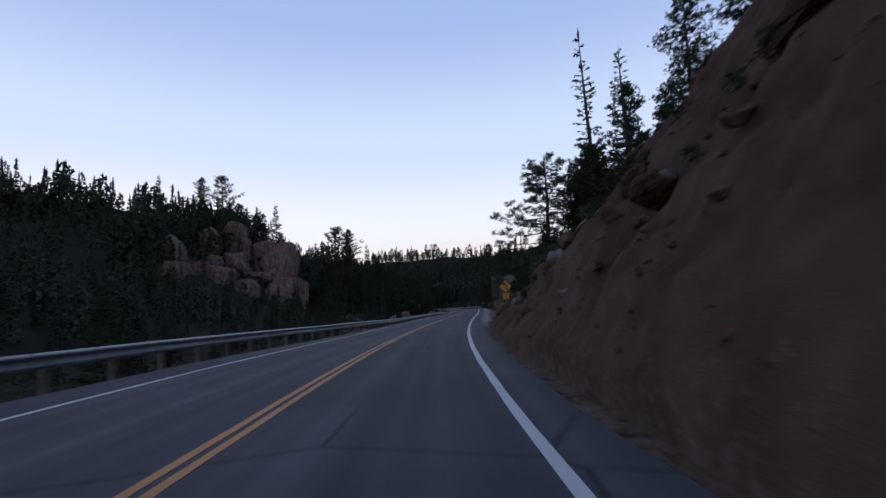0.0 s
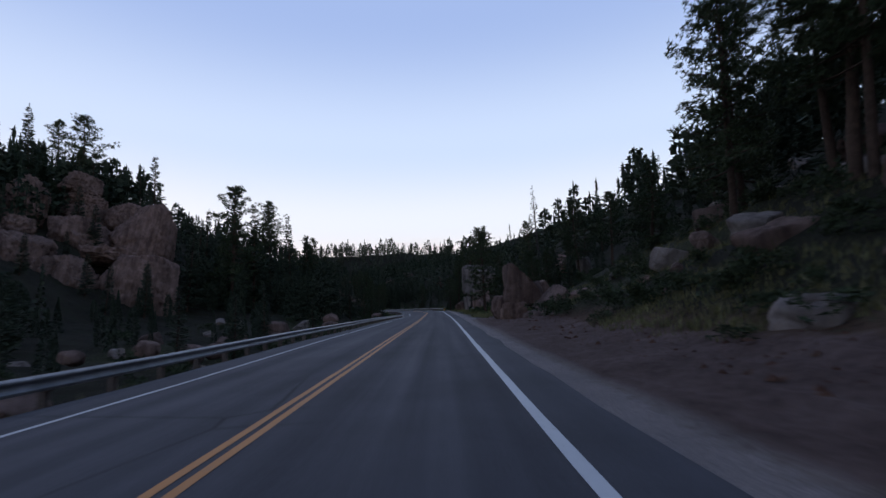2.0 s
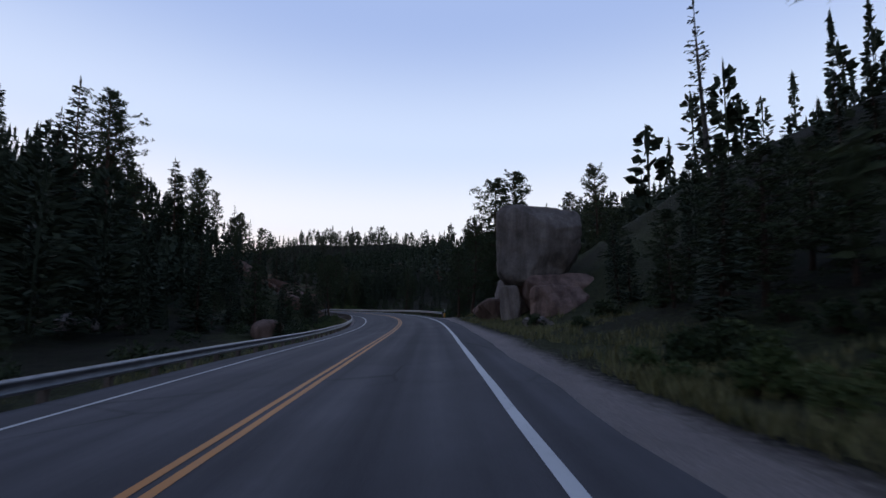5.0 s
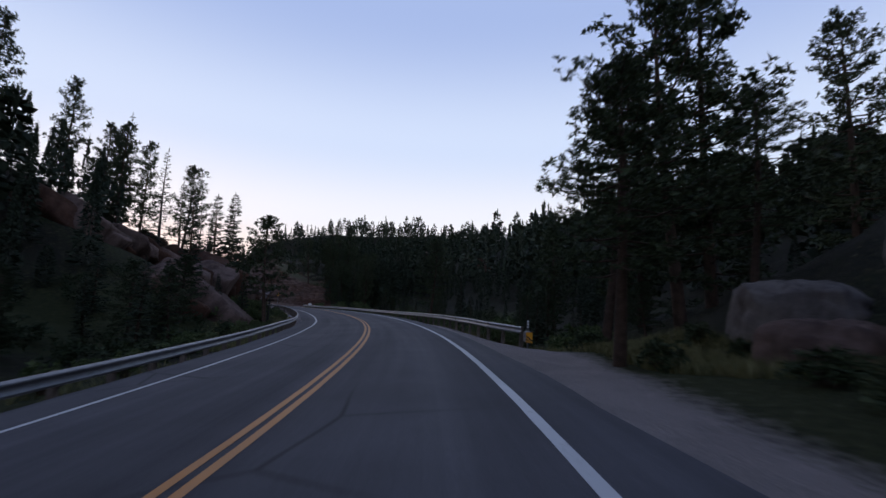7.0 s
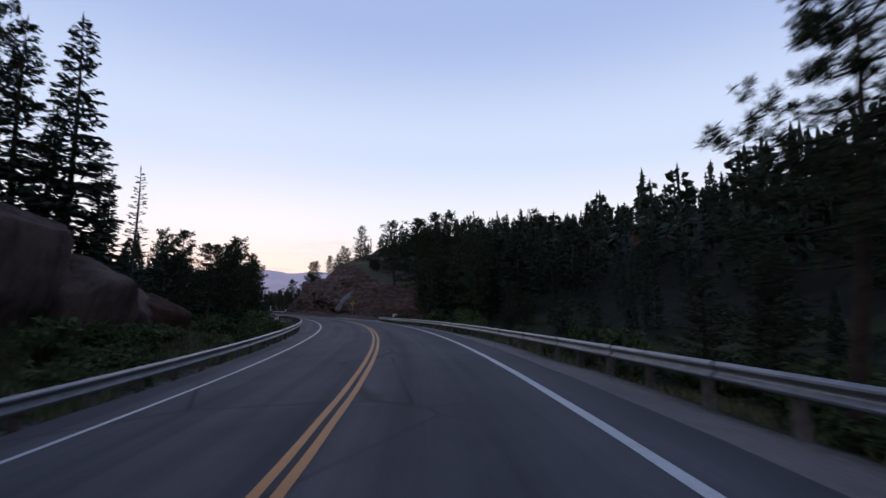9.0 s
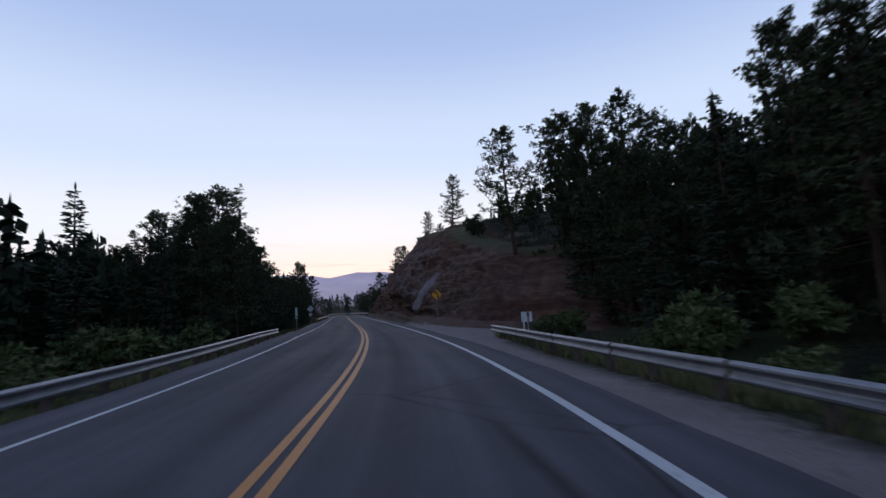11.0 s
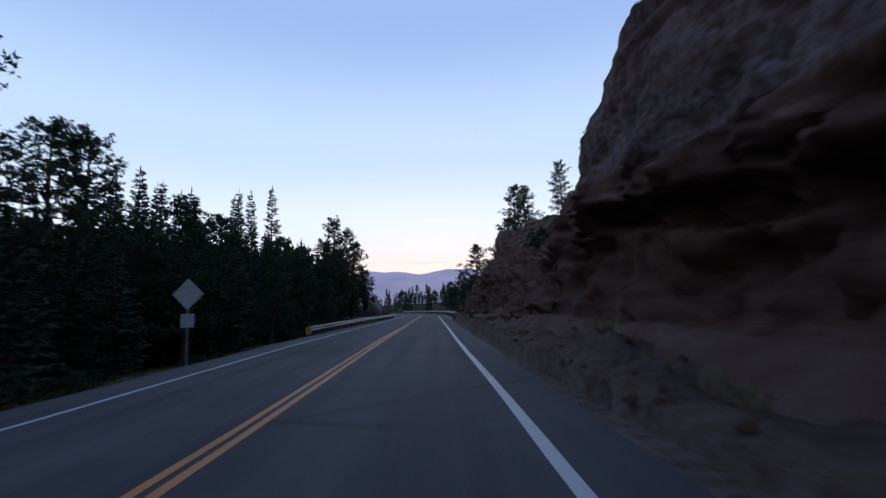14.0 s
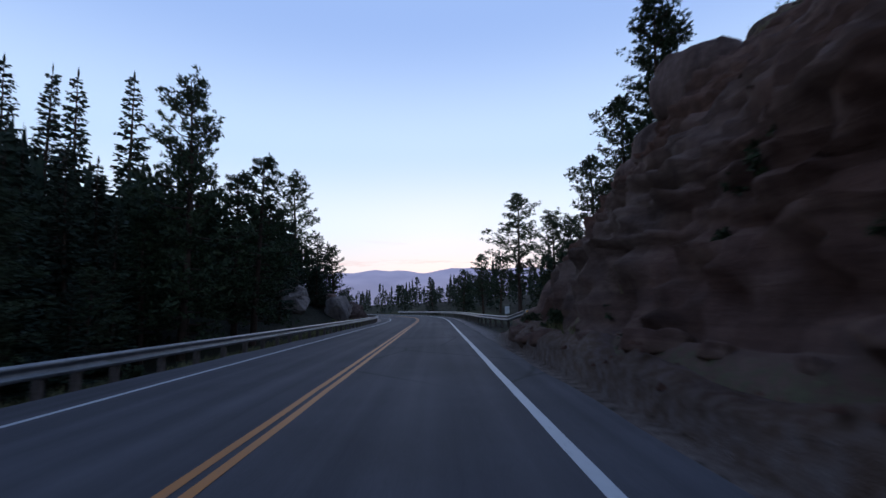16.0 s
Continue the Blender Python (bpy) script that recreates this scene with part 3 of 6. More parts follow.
def shoulder(s, d):
    """Width of the gravel beside the asphalt."""
    if d > 0:
        return lerp(s, (-40, 24, 34, 77, 84, 135, 150, 157, 163, 169, 248, 253, 258, 264, 268, 271, 276, 350), (4.9, 4.9, 8.2, 8.6, 5.9, 5.6, 6.3, 7.4, 7.4, 6.1, 5.8, 9.5, 13.5, 13.2, 8.4, 6.0, 5.3, 5.2))
    return lerp(s, (-40, 250, 260, 318, 330), (6.1, 6.0, 7.0, 6.9, 6.0))


def cut_face(s, d):
    """How much a place belongs to the bare cut slopes and cliffs."""
    if d < 4.3:
        return 0.0
    a = lerp(s, (-300, 20, 30), (1, 1, 0)) * lerp(d, (4.3, 4.6, 15, 20), (0.5, 1, 1, 0))
    b = lerp(s, (265, 272, 348, 358), (0, 1, 1, 0)) * lerp(d, (4.3, 4.6, 13, 18), (0.5, 1, 1, 0))
    return max(a, b)


def cliff(s, d):
    return lerp(s, (274, 284, 316, 345, 352), (0, 1, 1, 0.55, 0)) * lerp(d, (5.5, 7, 13, 16), (0, 1, 1, 0))


def ground_point(s, d):
    z = land(s, d)
    x, y = plan(s, d)
    if -4.8 < d < 4.4:
        return x, y, z
    out = abs(d) - 4.4
    amp = min(0.03 + 0.045 * out, 0.5) * lerp(abs(d), (0, 60, 200, 900), (1, 2.0, 6, 30))
    cut = cut_face(s, d)
    n1 = rough_at(x * 0.13, y * 0.13, 1.7)
    n2 = rough_at(x * 0.6, y * 0.6, 9.1)
    n3 = noise.ridged_multi_fractal(Vector((x * 0.55, y * 0.55, z * 0.8)), 0.9, 2.1, 5, 1.0, 2.0) - 1.2 if cut > 0.05 else 0.0
    z += amp * (n1 + 0.3 * n2) + cut * (0.34 * n2 + 0.26 * n3 + 0.24 * rough_at(x * 1.9, y * 1.9, z)) * min(1, out)
    if 26 < s < 92 and 5 < d < 11:
        z += 0.16 * lerp(d, (5, 5.8, 9, 11), (0, 1, 1, 0)) * (noise.ridged_multi_fractal(Vector((s * 0.35, d * 1.1, 4)), 0.9, 2.1, 4, 1.0, 2.0) - 1.0)
    foot = lerp(s, CUT_AT, CUT_FOOT)
    tuck = lerp(s, (257, 262, 352, 357), (0, 1, 1, 0)) * lerp(d - foot, (0.25, 1.1, 7.2, 10), (0, 1, 1, 0)) if 257 < s < 357 else 0.0
    if tuck > 0:
        return *plan(s, d + 1.4 * tuck), min(z, lerp(s, CUT_AT, CUT_CREST)) - 1.0 * tuck
    c = cliff(s, d)
    if c > 0 or cut > 0.3:
        # ledges and hollows: the face steps in and out with height
        band = noise.noise(Vector((s * 0.035, z * 0.75 + 0.6 * n1, 3.3)))
        block = noise.noise(Vector((s * 0.3, z * 0.35, 7.7)))
        chip = noise.ridged_multi_fractal(Vector((s * 0.5, d * 0.3, z * 1.5)), 0.9, 2.1, 4, 1.0, 2.0) - 1.1
        push = (0.9 * band + 0.55 * block + 0.32 * chip) * c + (0.35 * block + 0.16 * chip) * cut
        push *= min(1.0, max(0.0, out - 0.6))
        x, y = plan(s, max(d - push, 4.7))
    return x, y, z


def ground_zones(s, d):
    a = abs(d)
    sh = shoulder(s, d)
    cut = cut_face(s, d)
    gravel = lerp(a, (sh - 0.7, sh + 0.5), (1.0, 0.0)) if a > 4 else 1.0
    if d > 0 and 30 < s < 80 and a > 4.9:
        gravel *= 0.55
    if d > 4.2:
        gravel *= lerp(s, (18, 34, 269, 276, 348, 356), (0.2, 1, 1, 0.35, 0.35, 1))
    dirt = max(cut, lerp(s, (28, 36, 76, 84), (0, 0.9, 0.9, 0)) * lerp(d, (4, 9, 12), (1, 0.9, 0.25)) if d > 0 else 0.0)
    if d > 0:
        dirt = max(dirt, lerp(s, (252, 256, 268, 272), (0, 1, 1, 0)) * lerp(d, (12.5, 13.5, 24, 28), (0, 1, 1, 0)))
    if d < 0:
        dirt = max(dirt, 0.4 * lerp(s, (170, 190, 225, 240), (0, 1, 1, 0)))
    rock = cliff(s, d)
    x, y = plan(s, d)
    patch = noise.noise(Vector((x * 0.09, y * 0.09, 4.0)))
    grass = (0.55 + 0.5 * patch) * lerp(a, (5.2, 7, 22, 40), (0.6, 1.0, 0.9, 0.1)) * (1 - 0.85 * cut)
    if d > 0:
        grass *= lerp(s, (20, 32, 50, 90, 100, 250, 258, 350, 360), (0.5, 0.8, 0.75, 0.8, 1, 1, 0.3, 0.5, 1))
    else:
        grass *= lerp(s, (-20, 60, 170, 250, 262, 330), (0.8, 0.7, 1.1, 1.1, 0.5, 0.4))
    sand = lerp(s, (24, 31, 76, 83), (0, 1, 1, 0)) * lerp(d, (4.9, 5.5, 8.6, 10.2), (0, 1, 0.9, 0)) * (0.85 + 0.4 * patch) if d > 0 else 0.0
    if d > 4.4:
        sand = max(sand, lerp(s, (262, 270, 346, 352), (0, 0.75, 0.75, 0)) * lerp(d, (4.6, 5.4, 9, 11), (0.2, 1, 1, 0)) * (0.8 + 0.5 * patch))
    return dirt, rock, grass, gravel, sand


verts, zones = [], []
for s in GROUND_S:
    for d in COLS:
        verts.append(ground_point(s, d))
        zones.append(ground_zones(s, d))
nc = len(COLS)
faces = [(i * nc + j, i * nc + j + 1, (i + 1) * nc + j + 1, (i + 1) * nc + j) for i in range(len(GROUND_S) - 1) for j in range(nc - 1)]
me = mesh("ground", verts, faces, GROUND, True)
for k, name in enumerate(("dirt", "rock", "grass", "gravel", "sand")):
    at = me.attributes.new(name, "FLOAT", "POINT")
    at.data.foreach_set("value", [zv[k] for zv in zones])
tagged(new("ground", me), "canyon floor with gravel shoulders, grass and red-brown cut banks", "ground", kind="structure")


def slab_at(s, z):
    """1 inside the smooth pale slab that leans across the beds."""
    f = (z - 0.85) / 4.0
    if f < 0 or f > 1:
        return 0.0
    mid = 281.4 - 3.0 * f
    half = 2.15 * (1 - 0.5 * f) * math.sin(math.pi * min(0.97, 0.2 + 0.72 * f)) ** 0.6 + 0.45 * noise.noise(Vector((z * 1.1, s * 0.5, 4)))
    return max(0.0, min(1.0, (half - abs(s - mid)) / 0.22))


def cut_point(s, v):
    z, d = cut_profile(s, min(v, 1.0))
    crest = max(0.0, v - 1.0)
    d += crest * 14.0
    z += road_z(s, 4.4) * max(0.0, 1 - v * 3) + crest * 2.2
    z0, d0 = cut_profile(s, max(0.0, min(v, 1.0) - 0.03))
    z1, d1 = cut_profile(s, min(1.0, min(v, 1.0) + 0.03))
    n = Vector((z1 - z0, -(d1 - d0)))
    n.normalize()
    out, up = n.x, -n.y
    slab = slab_at(s, z)
    rock = min(1.0, max(0.0, (v - 0.128 - 0.012 * noise.noise(Vector((s * 0.45, 8, 1)))) / 0.02)) * (1 - min(1.0, max(0.0, (v - 0.93) / 0.1)))
    smooth = lerp(s, (286, 292, 305, 311), (0, 0.9, 0.9, 0)) * lerp(v, (0.34, 0.4, 0.95), (0, 1, 0.7))
    warp = noise.noise(Vector((s * 0.09, z * 0.25, 1.1)))
    big = noise.noise(Vector((s * 0.22, z * 0.26 + 0.4 * warp, 7.7)))
    block = noise.noise(Vector((s * 0.62, z * 0.8, 2.9)))
    # beds that jut out and are cut back beneath
    pitch = lerp(s, (310, 322), (0.85, 1.25))
    level = z * pitch - 0.035 * s + 1.3 * warp
    bed = level % 1.0
    lip = (bed ** 2.2) * (0.45 + 0.55 * noise.noise(Vector((s * 0.3, math.floor(level), 5.5))))
    chip = noise.ridged_multi_fractal(Vector((s * 0.8, d * 0.5, z * 1.3)), 0.9, 2.1, 5, 1.0, 2.0) - 1.1
    fine = noise.fractal(Vector((s * 2.0, d, z * 2.6)), 0.8, 2.1, 5)
    lump = noise.noise(Vector((s * 1.25, d * 0.6, z * 1.7)))
    q = Vector((s * 0.34, z * 0.42, 0.3))
    joint = max(0.0, 1 - abs(noise.noise(q)) / 0.035) + max(0.0, 1 - abs(noise.noise(q * 1.9 + Vector((9, 4, 2)))) / 0.06)
    push = rock * (1 - slab) * (0.65 * big + 0.36 * block + (0.85 * lip + 0.4 * chip) * (1 - smooth) + 0.16 * fine * (1 - 0.6 * smooth) + 0.2 * lump * (1 - smooth) - 0.32 * min(1.0, joint) - lerp(s, (280, 300, 312, 320), (0.25, 0.3, 0.35, 0.5)))
    push *= 1 - 0.65 * lerp(s, (271, 275, 283, 285), (0, 1, 1, 0)) * lerp(z, (1.2, 2, 5, 6.5), (0, 1, 1, 0))
    push += slab * (0.14 + 0.12 * big + 0.07 * fine + 0.1 * block)
    push -= rock * 0.5 * lerp(s, (276.2, 277.0, 278.2, 279.2), (0, 1, 1, 0)) * (1 - slab) * lerp(z, (2.2, 3.2, 5.4, 6.2), (0, 0.8, 1, 0))
    push += rock * 0.45 * lerp(s, (277.5, 279, 281, 283), (0, 1, 1, 0)) * (1 - slab) * lerp(z, (4.8, 5.7, 6.4, 7.4), (0, 0.4, 1, 0))
    # the hollow under the lowest bed
    deep = lerp(s, (268, 272, 284, 290, 300, 309, 316, 332, 344), (0, 0.4, 0.6, 1.0, 1.1, 1.0, 0.8, 0.7, 0))
    top = lerp(s, (270, 284, 292, 300, 310, 330), (0.21, 0.22, 0.27, 0.3, 0.27, 0.26)) + 0.03 * noise.noise(Vector((s * 0.35, 3, 3)))
    if 0.135 < v < top:
        push -= deep * math.sin(math.pi * ((v - 0.135) / (top - 0.135)) ** 1.1) ** 0.6 * (0.8 + 0.6 * noise.noise(Vector((s * 0.5, 1, 8))))
    scree = (1 - rock) * (0.1 * block + 0.05 * fine + 0.14 * big) * min(1.0, v / 0.06)
    d -= (push + scree * 0.4) * max(out, 0.25)
    z += push * max(up, 0.0) * 0.6 + scree
    if v < 0.012:
        z -= 1.0
    x, y = plan(s, max(d, 4.6))
    turf = lerp(v, (0.86, 0.98, 1.1), (0, 0.75, 1)) * (0.75 + 0.5 * warp) + lerp(s, (268, 276, 286, 292, 318, 326, 350), (0.3, 0.5, 0.45, 0, 0, 0.5, 0.6)) * lerp(v, (0.02, 0.06, 0.12, 0.14), (0.2, 1, 0.8, 0))
    rubble = lerp(s, (281, 284, 291, 294), (0, 0.6, 0.6, 0)) * lerp(z, (1.8, 3, 8, 10), (0, 1, 1, 0)) * (0.6 + 0.6 * block)
    return (x, y, z), (max(slab, rubble, 0.52 * smooth), 1.0 - rock if v < 0.5 else 0.25 * (0.5 + block), turf)


CUT_S = steps((256, 276, 0.4), (276, 312, 0.22), (312, 358, 0.34)) + [358]
CUT_V = steps((0, 0.13, 0.016), (0.13, 0.7, 0.0095), (0.7, 1.0, 0.014), (1.0, 1.5, 0.06)) + [1.5]
verts, zones = [], []
for s in CUT_S:
    for v in CUT_V:
        p, zv = cut_point(s, v)
        verts.append(p)
        zones.append(zv)
nc = len(CUT_V)
faces = [(i * nc + j, i * nc + j + 1, (i + 1) * nc + j + 1, (i + 1) * nc + j) for i in range(len(CUT_S) - 1) for j in range(nc - 1)]
me = mesh("rock_face", verts, faces, CUT_ROCK, True)
for k, name in enumerate(("pale", "sand", "grass")):
    at = me.attributes.new(name, "FLOAT", "POINT")
    at.data.foreach_set("value", [zv[k] for zv in zones])
tagged(new("rock_face", me), "long red-brown road cut of bedded rock with a pale lilac slab", "rock face", kind="structure")


# ---- asphalt and its painted lines ----
ROAD_S = steps((-120, -20, 5), (-20, 380, 1.5), (380, 520, 3), (520, 700, 10)) + [700]
ROAD_D = (-4.75, -4.3, -3.46, -2.4, -1.2, 0.0, 1.2, 2.4, 3.46, 4.0, 4.35)


def ragged_edge(s, d):
    if abs(d) < 4.3:
        return d
    return d + 0.14 * noise.noise(Vector((s * 0.35, d, 0.0))) + 0.05 * noise.noise(Vector((s * 1.7, d, 5.0)))


verts, faces, uv = [], [], []
for s in ROAD_S:
    for d in ROAD_D:
        dd = ragged_edge(s, d)
        verts.append((*plan(s, dd), road_z(s, dd) - (0.012 if abs(d) > 4.3 else 0.0)))
        uv.append((dd, s))
nd = len(ROAD_D)
faces = [(i * nd + j, i * nd + j + 1, (i + 1) * nd + j + 1, (i + 1) * nd + j) for i in range(len(ROAD_S) - 1) for j in range(nd - 1)]
me = mesh("road", verts, faces, ASPHALT, True)
layer = me.uv_layers.new(name="along_road")
for lp in me.loops:
    layer.data[lp.index].uv = uv[lp.vertex_index]
road = tagged(new("road", me), "worn two-lane asphalt mountain road", "road", kind="structure")


def painted_line(name, d, width, material, label):
    vs, fs = [], []
    run = steps((-120, -20, 4), (-20, 380, 0.8), (380, 640, 4)) + [640]
    for i, s in enumerate(run):
        w = width / 2 * (1 + 0.10 * noise.noise(Vector((s * 1.3, d, 2.0))))
        off = d * (lerp(s, (60, 110, 132, 150, 180, 235, 255, 280, 300, 318, 335), (1, 0.975, 0.966, 0.97, 0.985, 0.98, 0.97, 0.975, 1, 0.985, 0.965)) if d > 2 else 1) + 0.012 * noise.noise(Vector((s * 0.5, d, 8.0)))
        for e in (-w, w):
            vs.append((*plan(s, off + e), road_z(s, off + e) + 0.006))
        if i:
            fs.append((2 * i - 2, 2 * i - 1, 2 * i + 1, 2 * i))
    ob = new(name, mesh(name, vs, fs, material))
    ob.parent = road
    ob["label"] = label


painted_line("edge_line", 3.42, 0.15, WHITE_LINE, "white painted edge line")
painted_line("edge_line", -3.46, 0.11, WHITE_LINE, "white painted edge line")
painted_line("centre_line", -0.05, 0.11, YELLOW_LINE, "yellow painted no-passing line")
painted_line("centre_line", 0.15, 0.11, YELLOW_LINE, "yellow painted no-passing line")


# ---- guardrails ----
def w_beam(length):
    """A rail of folded sheet: the W section swept along y."""
    prof = [(0.0, 0.155), (0.02, 0.15), (0.075, 0.115), (0.08, 0.085), (0.02, 0.03), (0.012, 0.0), (0.02, -0.03), (0.08, -0.085), (0.075, -0.115), (0.02, -0.15), (0.0, -0.155)]
    prof = prof + [(x - 0.006, z) for x, z in reversed(prof)]
    n, vs, fs = len(prof), [], []
    for y in (-0.02, length * 0.5, length + 0.02):
        vs += [(x, y, z) for x, z in prof]
    for i in range(2):
        fs += [(i * n + j, i * n + (j + 1) % n, (i + 1) * n + (j + 1) % n, (i + 1) * n + j) for j in range(n)]
    fs += [tuple(range(n)), tuple(range(3 * n - 1, 2 * n - 1, -1))]
    return mesh("rail_panel", vs, fs, STEEL)


PANEL = 3.81
RAIL = w_beam(PANEL)
POST = box_mesh("post", -0.20, -0.05, -0.075, 0.075, -0.9, 0.68, WOOD, 0.012)
BLOCK = box_mesh("block", -0.05, 0.0, -0.07, 0.07, 0.36, 0.68, WOOD, 0.008)


def hazard_plate(w, h, lean):
    """A yellow plate with slanting black bars."""
    bm = bmesh.new()
    box_bm(bm, -w / 2, w / 2, -0.004, 0.004, 0, h)
    plate = from_bm("marker_plate", bm, SIGN_YELLOW)
    vs, fs = [], []
    for k in range(4):
        z0 = -0.18 + k * h / 3
        q = [(-w / 2, z0), (w / 2, z0 + lean * w), (w / 2, z0 + lean * w + h / 6.5), (-w / 2, z0 + h / 6.5)]
        q = [(x, min(max(z, 0.004), h - 0.004)) for x, z in q]
        if q[2][1] - q[1][1] + q[3][1] - q[0][1] < 0.02:
            continue
        fs.append(tuple(range(len(vs), len(vs) + 4)))
        vs += [(x, -0.007, z) for x, z in q]
    return plate, mesh("black_bars", vs, fs, SIGN_BLACK)


def rail_height(s):
    """The rail's middle over the verge, which has sunk in places."""
    return lerp(s, (-40, 25, 60, 85, 110, 150, 172, 235, 260, 320, 345), (0.66, 0.66, 0.62, 0.65, 0.58, 0.58, 0.68, 0.68, 0.6, 0.62, 0.7))


def sunk_at(s, sunk):
    return sunk * lerp(s, (166, 182, 196, 205, 238), (-1.6, -0.8, 0.5, 1, 2.1))


def guardrail(s0, s1, d_of, side, label, half_from=None, half_to=None, sunk=0.0):
    """side -1: the traffic is to its right. Panels follow the bend; posts every half panel, closer near an end."""
    root = thing("guardrail", spot(s0, d_of(s0), None), label, "guardrail", "guardrails along the road")
    inv = root.matrix_basis.inverted()
    s = s0
    while s < s1:
        e = s + PANEL
        (xa, ya), (xb, yb) = plan(s, d_of(s)), plan(e, d_of(e))
        za, zb = land(s, d_of(s)) + rail_height(s) - sunk_at(s, sunk), land(e, d_of(e)) + rail_height(e) - sunk_at(e, sunk)
        yaw, tip = math.degrees(math.atan2(-(xb - xa), yb - ya)), math.degrees(math.atan2(zb - za, PANEL))
        m = pose(xa, ya, za, tip, 0, yaw)
        if side > 0:
            m = pose(xb, yb, zb, -tip, 0, yaw + 180)
        part("rail_panel", RAIL, root, inv @ m)
        gaps = 4 if half_from is not None and half_from <= s <= half_to else 2
        for k in range(gaps):
            f = (k + 0.25) / gaps
            x, y, z = xa + (xb - xa) * f, ya + (yb - ya) * f, za + (zb - za) * f - 0.55
            mp = pose(x, y, z, 0, 0.6 * noise.noise(Vector((x, y, 0))), yaw + (180 if side > 0 else 0))
            p = part("post", POST, root, inv @ mp)
            part("block", BLOCK, p)
        s = e
    return root, inv


def end_marker(root, inv, s, d, turn=0.0):
    plate, bars = hazard_plate(0.28, 0.46, -0.8 if d > 0 else 0.8)
    m = spot(s, d, None, turn, 0.28)
    p = part("marker_plate", plate, root, inv @ m, "yellow plate with slanting black stripes")
    part("black_bars", bars, p, None, "black slanting stripes")
    nose = bmesh.new()
    box_bm(nose, -0.13, 0.13, 0.02, 0.5, 0.02, 0.5)
    bmesh.ops.bevel(nose, geom=nose.edges[:], offset=0.05, segments=3, affect="EDGES")
    part("end_buffer", from_bm("end_buffer", nose, STEEL), root, inv @ m, "grey steel end buffer")


rail, inv = guardrail(-40, 261, lambda s: lerp(s, (-40, 240, 262), (-5.15, -5.15, -5.7)), -1, "long galvanised steel guardrail on wooden posts above the creek")
rail, inv = guardrail(163.4, 249.5, lambda s: lerp(s, (163, 168, 232, 254), (7.0, 6.15, 5.9, 5.95)), 1, "galvanised steel guardrail on wooden posts round the bend", None, None, 0.1)
end_marker(rail, inv, 163.0, 7.05)
rail, inv = guardrail(322.6, 436, lambda s: lerp(s, (322, 330), (-5.7, -5.3)), -1, "galvanised steel guardrail with a striped end beside the woods", 322, 340)
end_marker(rail, inv, 322.1, -5.7)
rail, inv = guardrail(357.6, 440, lambda s: lerp(s, (357, 372), (7.0, 5.6)), 1, "galvanised steel guardrail with a striped end past the cut")
end_marker(rail, inv, 357.2, 7.1)


# ---- trees ----
def tube(vs, fs, pts, radii, sides=5):
    """A tapered limb through the points, appended to vs and fs."""
    start = len(vs)
    for i, (p, r) in enumerate(zip(pts, radii)):
        a = Vector(pts[min(i + 1, len(pts) - 1)]) - Vector(pts[max(i - 1, 0)])
        a.normalize()
        u = a.cross(Vector((0.3, 0.2, 1.0)) if abs(a.z) < 0.9 else Vector((1, 0, 0))).normalized()
        w = a.cross(u)
        for k in range(sides):
            t = 2 * math.pi * k / sides
            vs.append(tuple(Vector(p) + u * (r * math.cos(t)) + w * (r * math.sin(t))))
    for i in range(len(pts) - 1):
        for k in range(sides):
            a, b = start + i * sides + k, start + i * sides + (k + 1) % sides
            fs.append((a, b, b + sides, a + sides))


def spike(vs, fs, a, b, width, rng):
    """One flat needle spray: a slim triangle from a to b."""
    a, b = Vector(a), Vector(b)
    side = (b - a).cross(Vector((rng.uniform(-1, 1), rng.uniform(-1, 1), rng.uniform(-1, 1))))
    if side.length < 1e-6:
        return
    side = side.normalized() * width
    m = a.lerp(b, 0.55)
    i = len(vs)
    vs += [tuple(a), tuple(m + side), tuple(b), tuple(m - side)]
    fs.append((i, i + 1, i + 2, i + 3))


def needle(vs, fs, a, b, width, rng):
    """A slim triangle, broad at its foot."""
    side = (b - a).cross(Vector((rng.uniform(-1, 1), rng.uniform(-1, 1), rng.uniform(-1, 1))))
    if side.length < 1e-6:
        return
    side = side.normalized() * width
    i = len(vs)
    vs += [tuple(a + side), tuple(a - side), tuple(b)]
    fs.append((i, i + 1, i + 2))


def clump(vs, fs, c, r, n, rng, slim=1.0):
    for _k in range(4):
        q = 0.6 * r * rng.uniform(0.75, 1.2)
        p = Vector(c) + Vector((rng.gauss(0, 0.44 * r), rng.gauss(0, 0.44 * r), rng.gauss(0, 0.3 * r)))
        for _ in range((n + 3) // 4):
            v = Vector((rng.gauss(0, 1), rng.gauss(0, 1), rng.gauss(0.25, 0.7))).normalized()
            needle(vs, fs, p + v * (q * rng.uniform(0.0, 0.4)), p + v * (q * rng.uniform(0.75, 1.25)), q * rng.uniform(0.17, 0.3) * slim, rng)


def trunk_line(h, bend, rng):
    ax, ay = rng.uniform(-bend, bend), rng.uniform(-bend, bend)
    return [(ax * math.sin(2.2 * f) * h * 0.1, ay * math.sin(1.7 * f) * h * 0.1, f * h) for f in (0, 0.12, 0.3, 0.5, 0.7, 0.88, 1.0)]


def on_line(line, h, z):
    f = z / h
    zs = [p[2] / h for p in line]
    return lerp(f, zs, [p[0] for p in line]), lerp(f, zs, [p[1] for p in line])


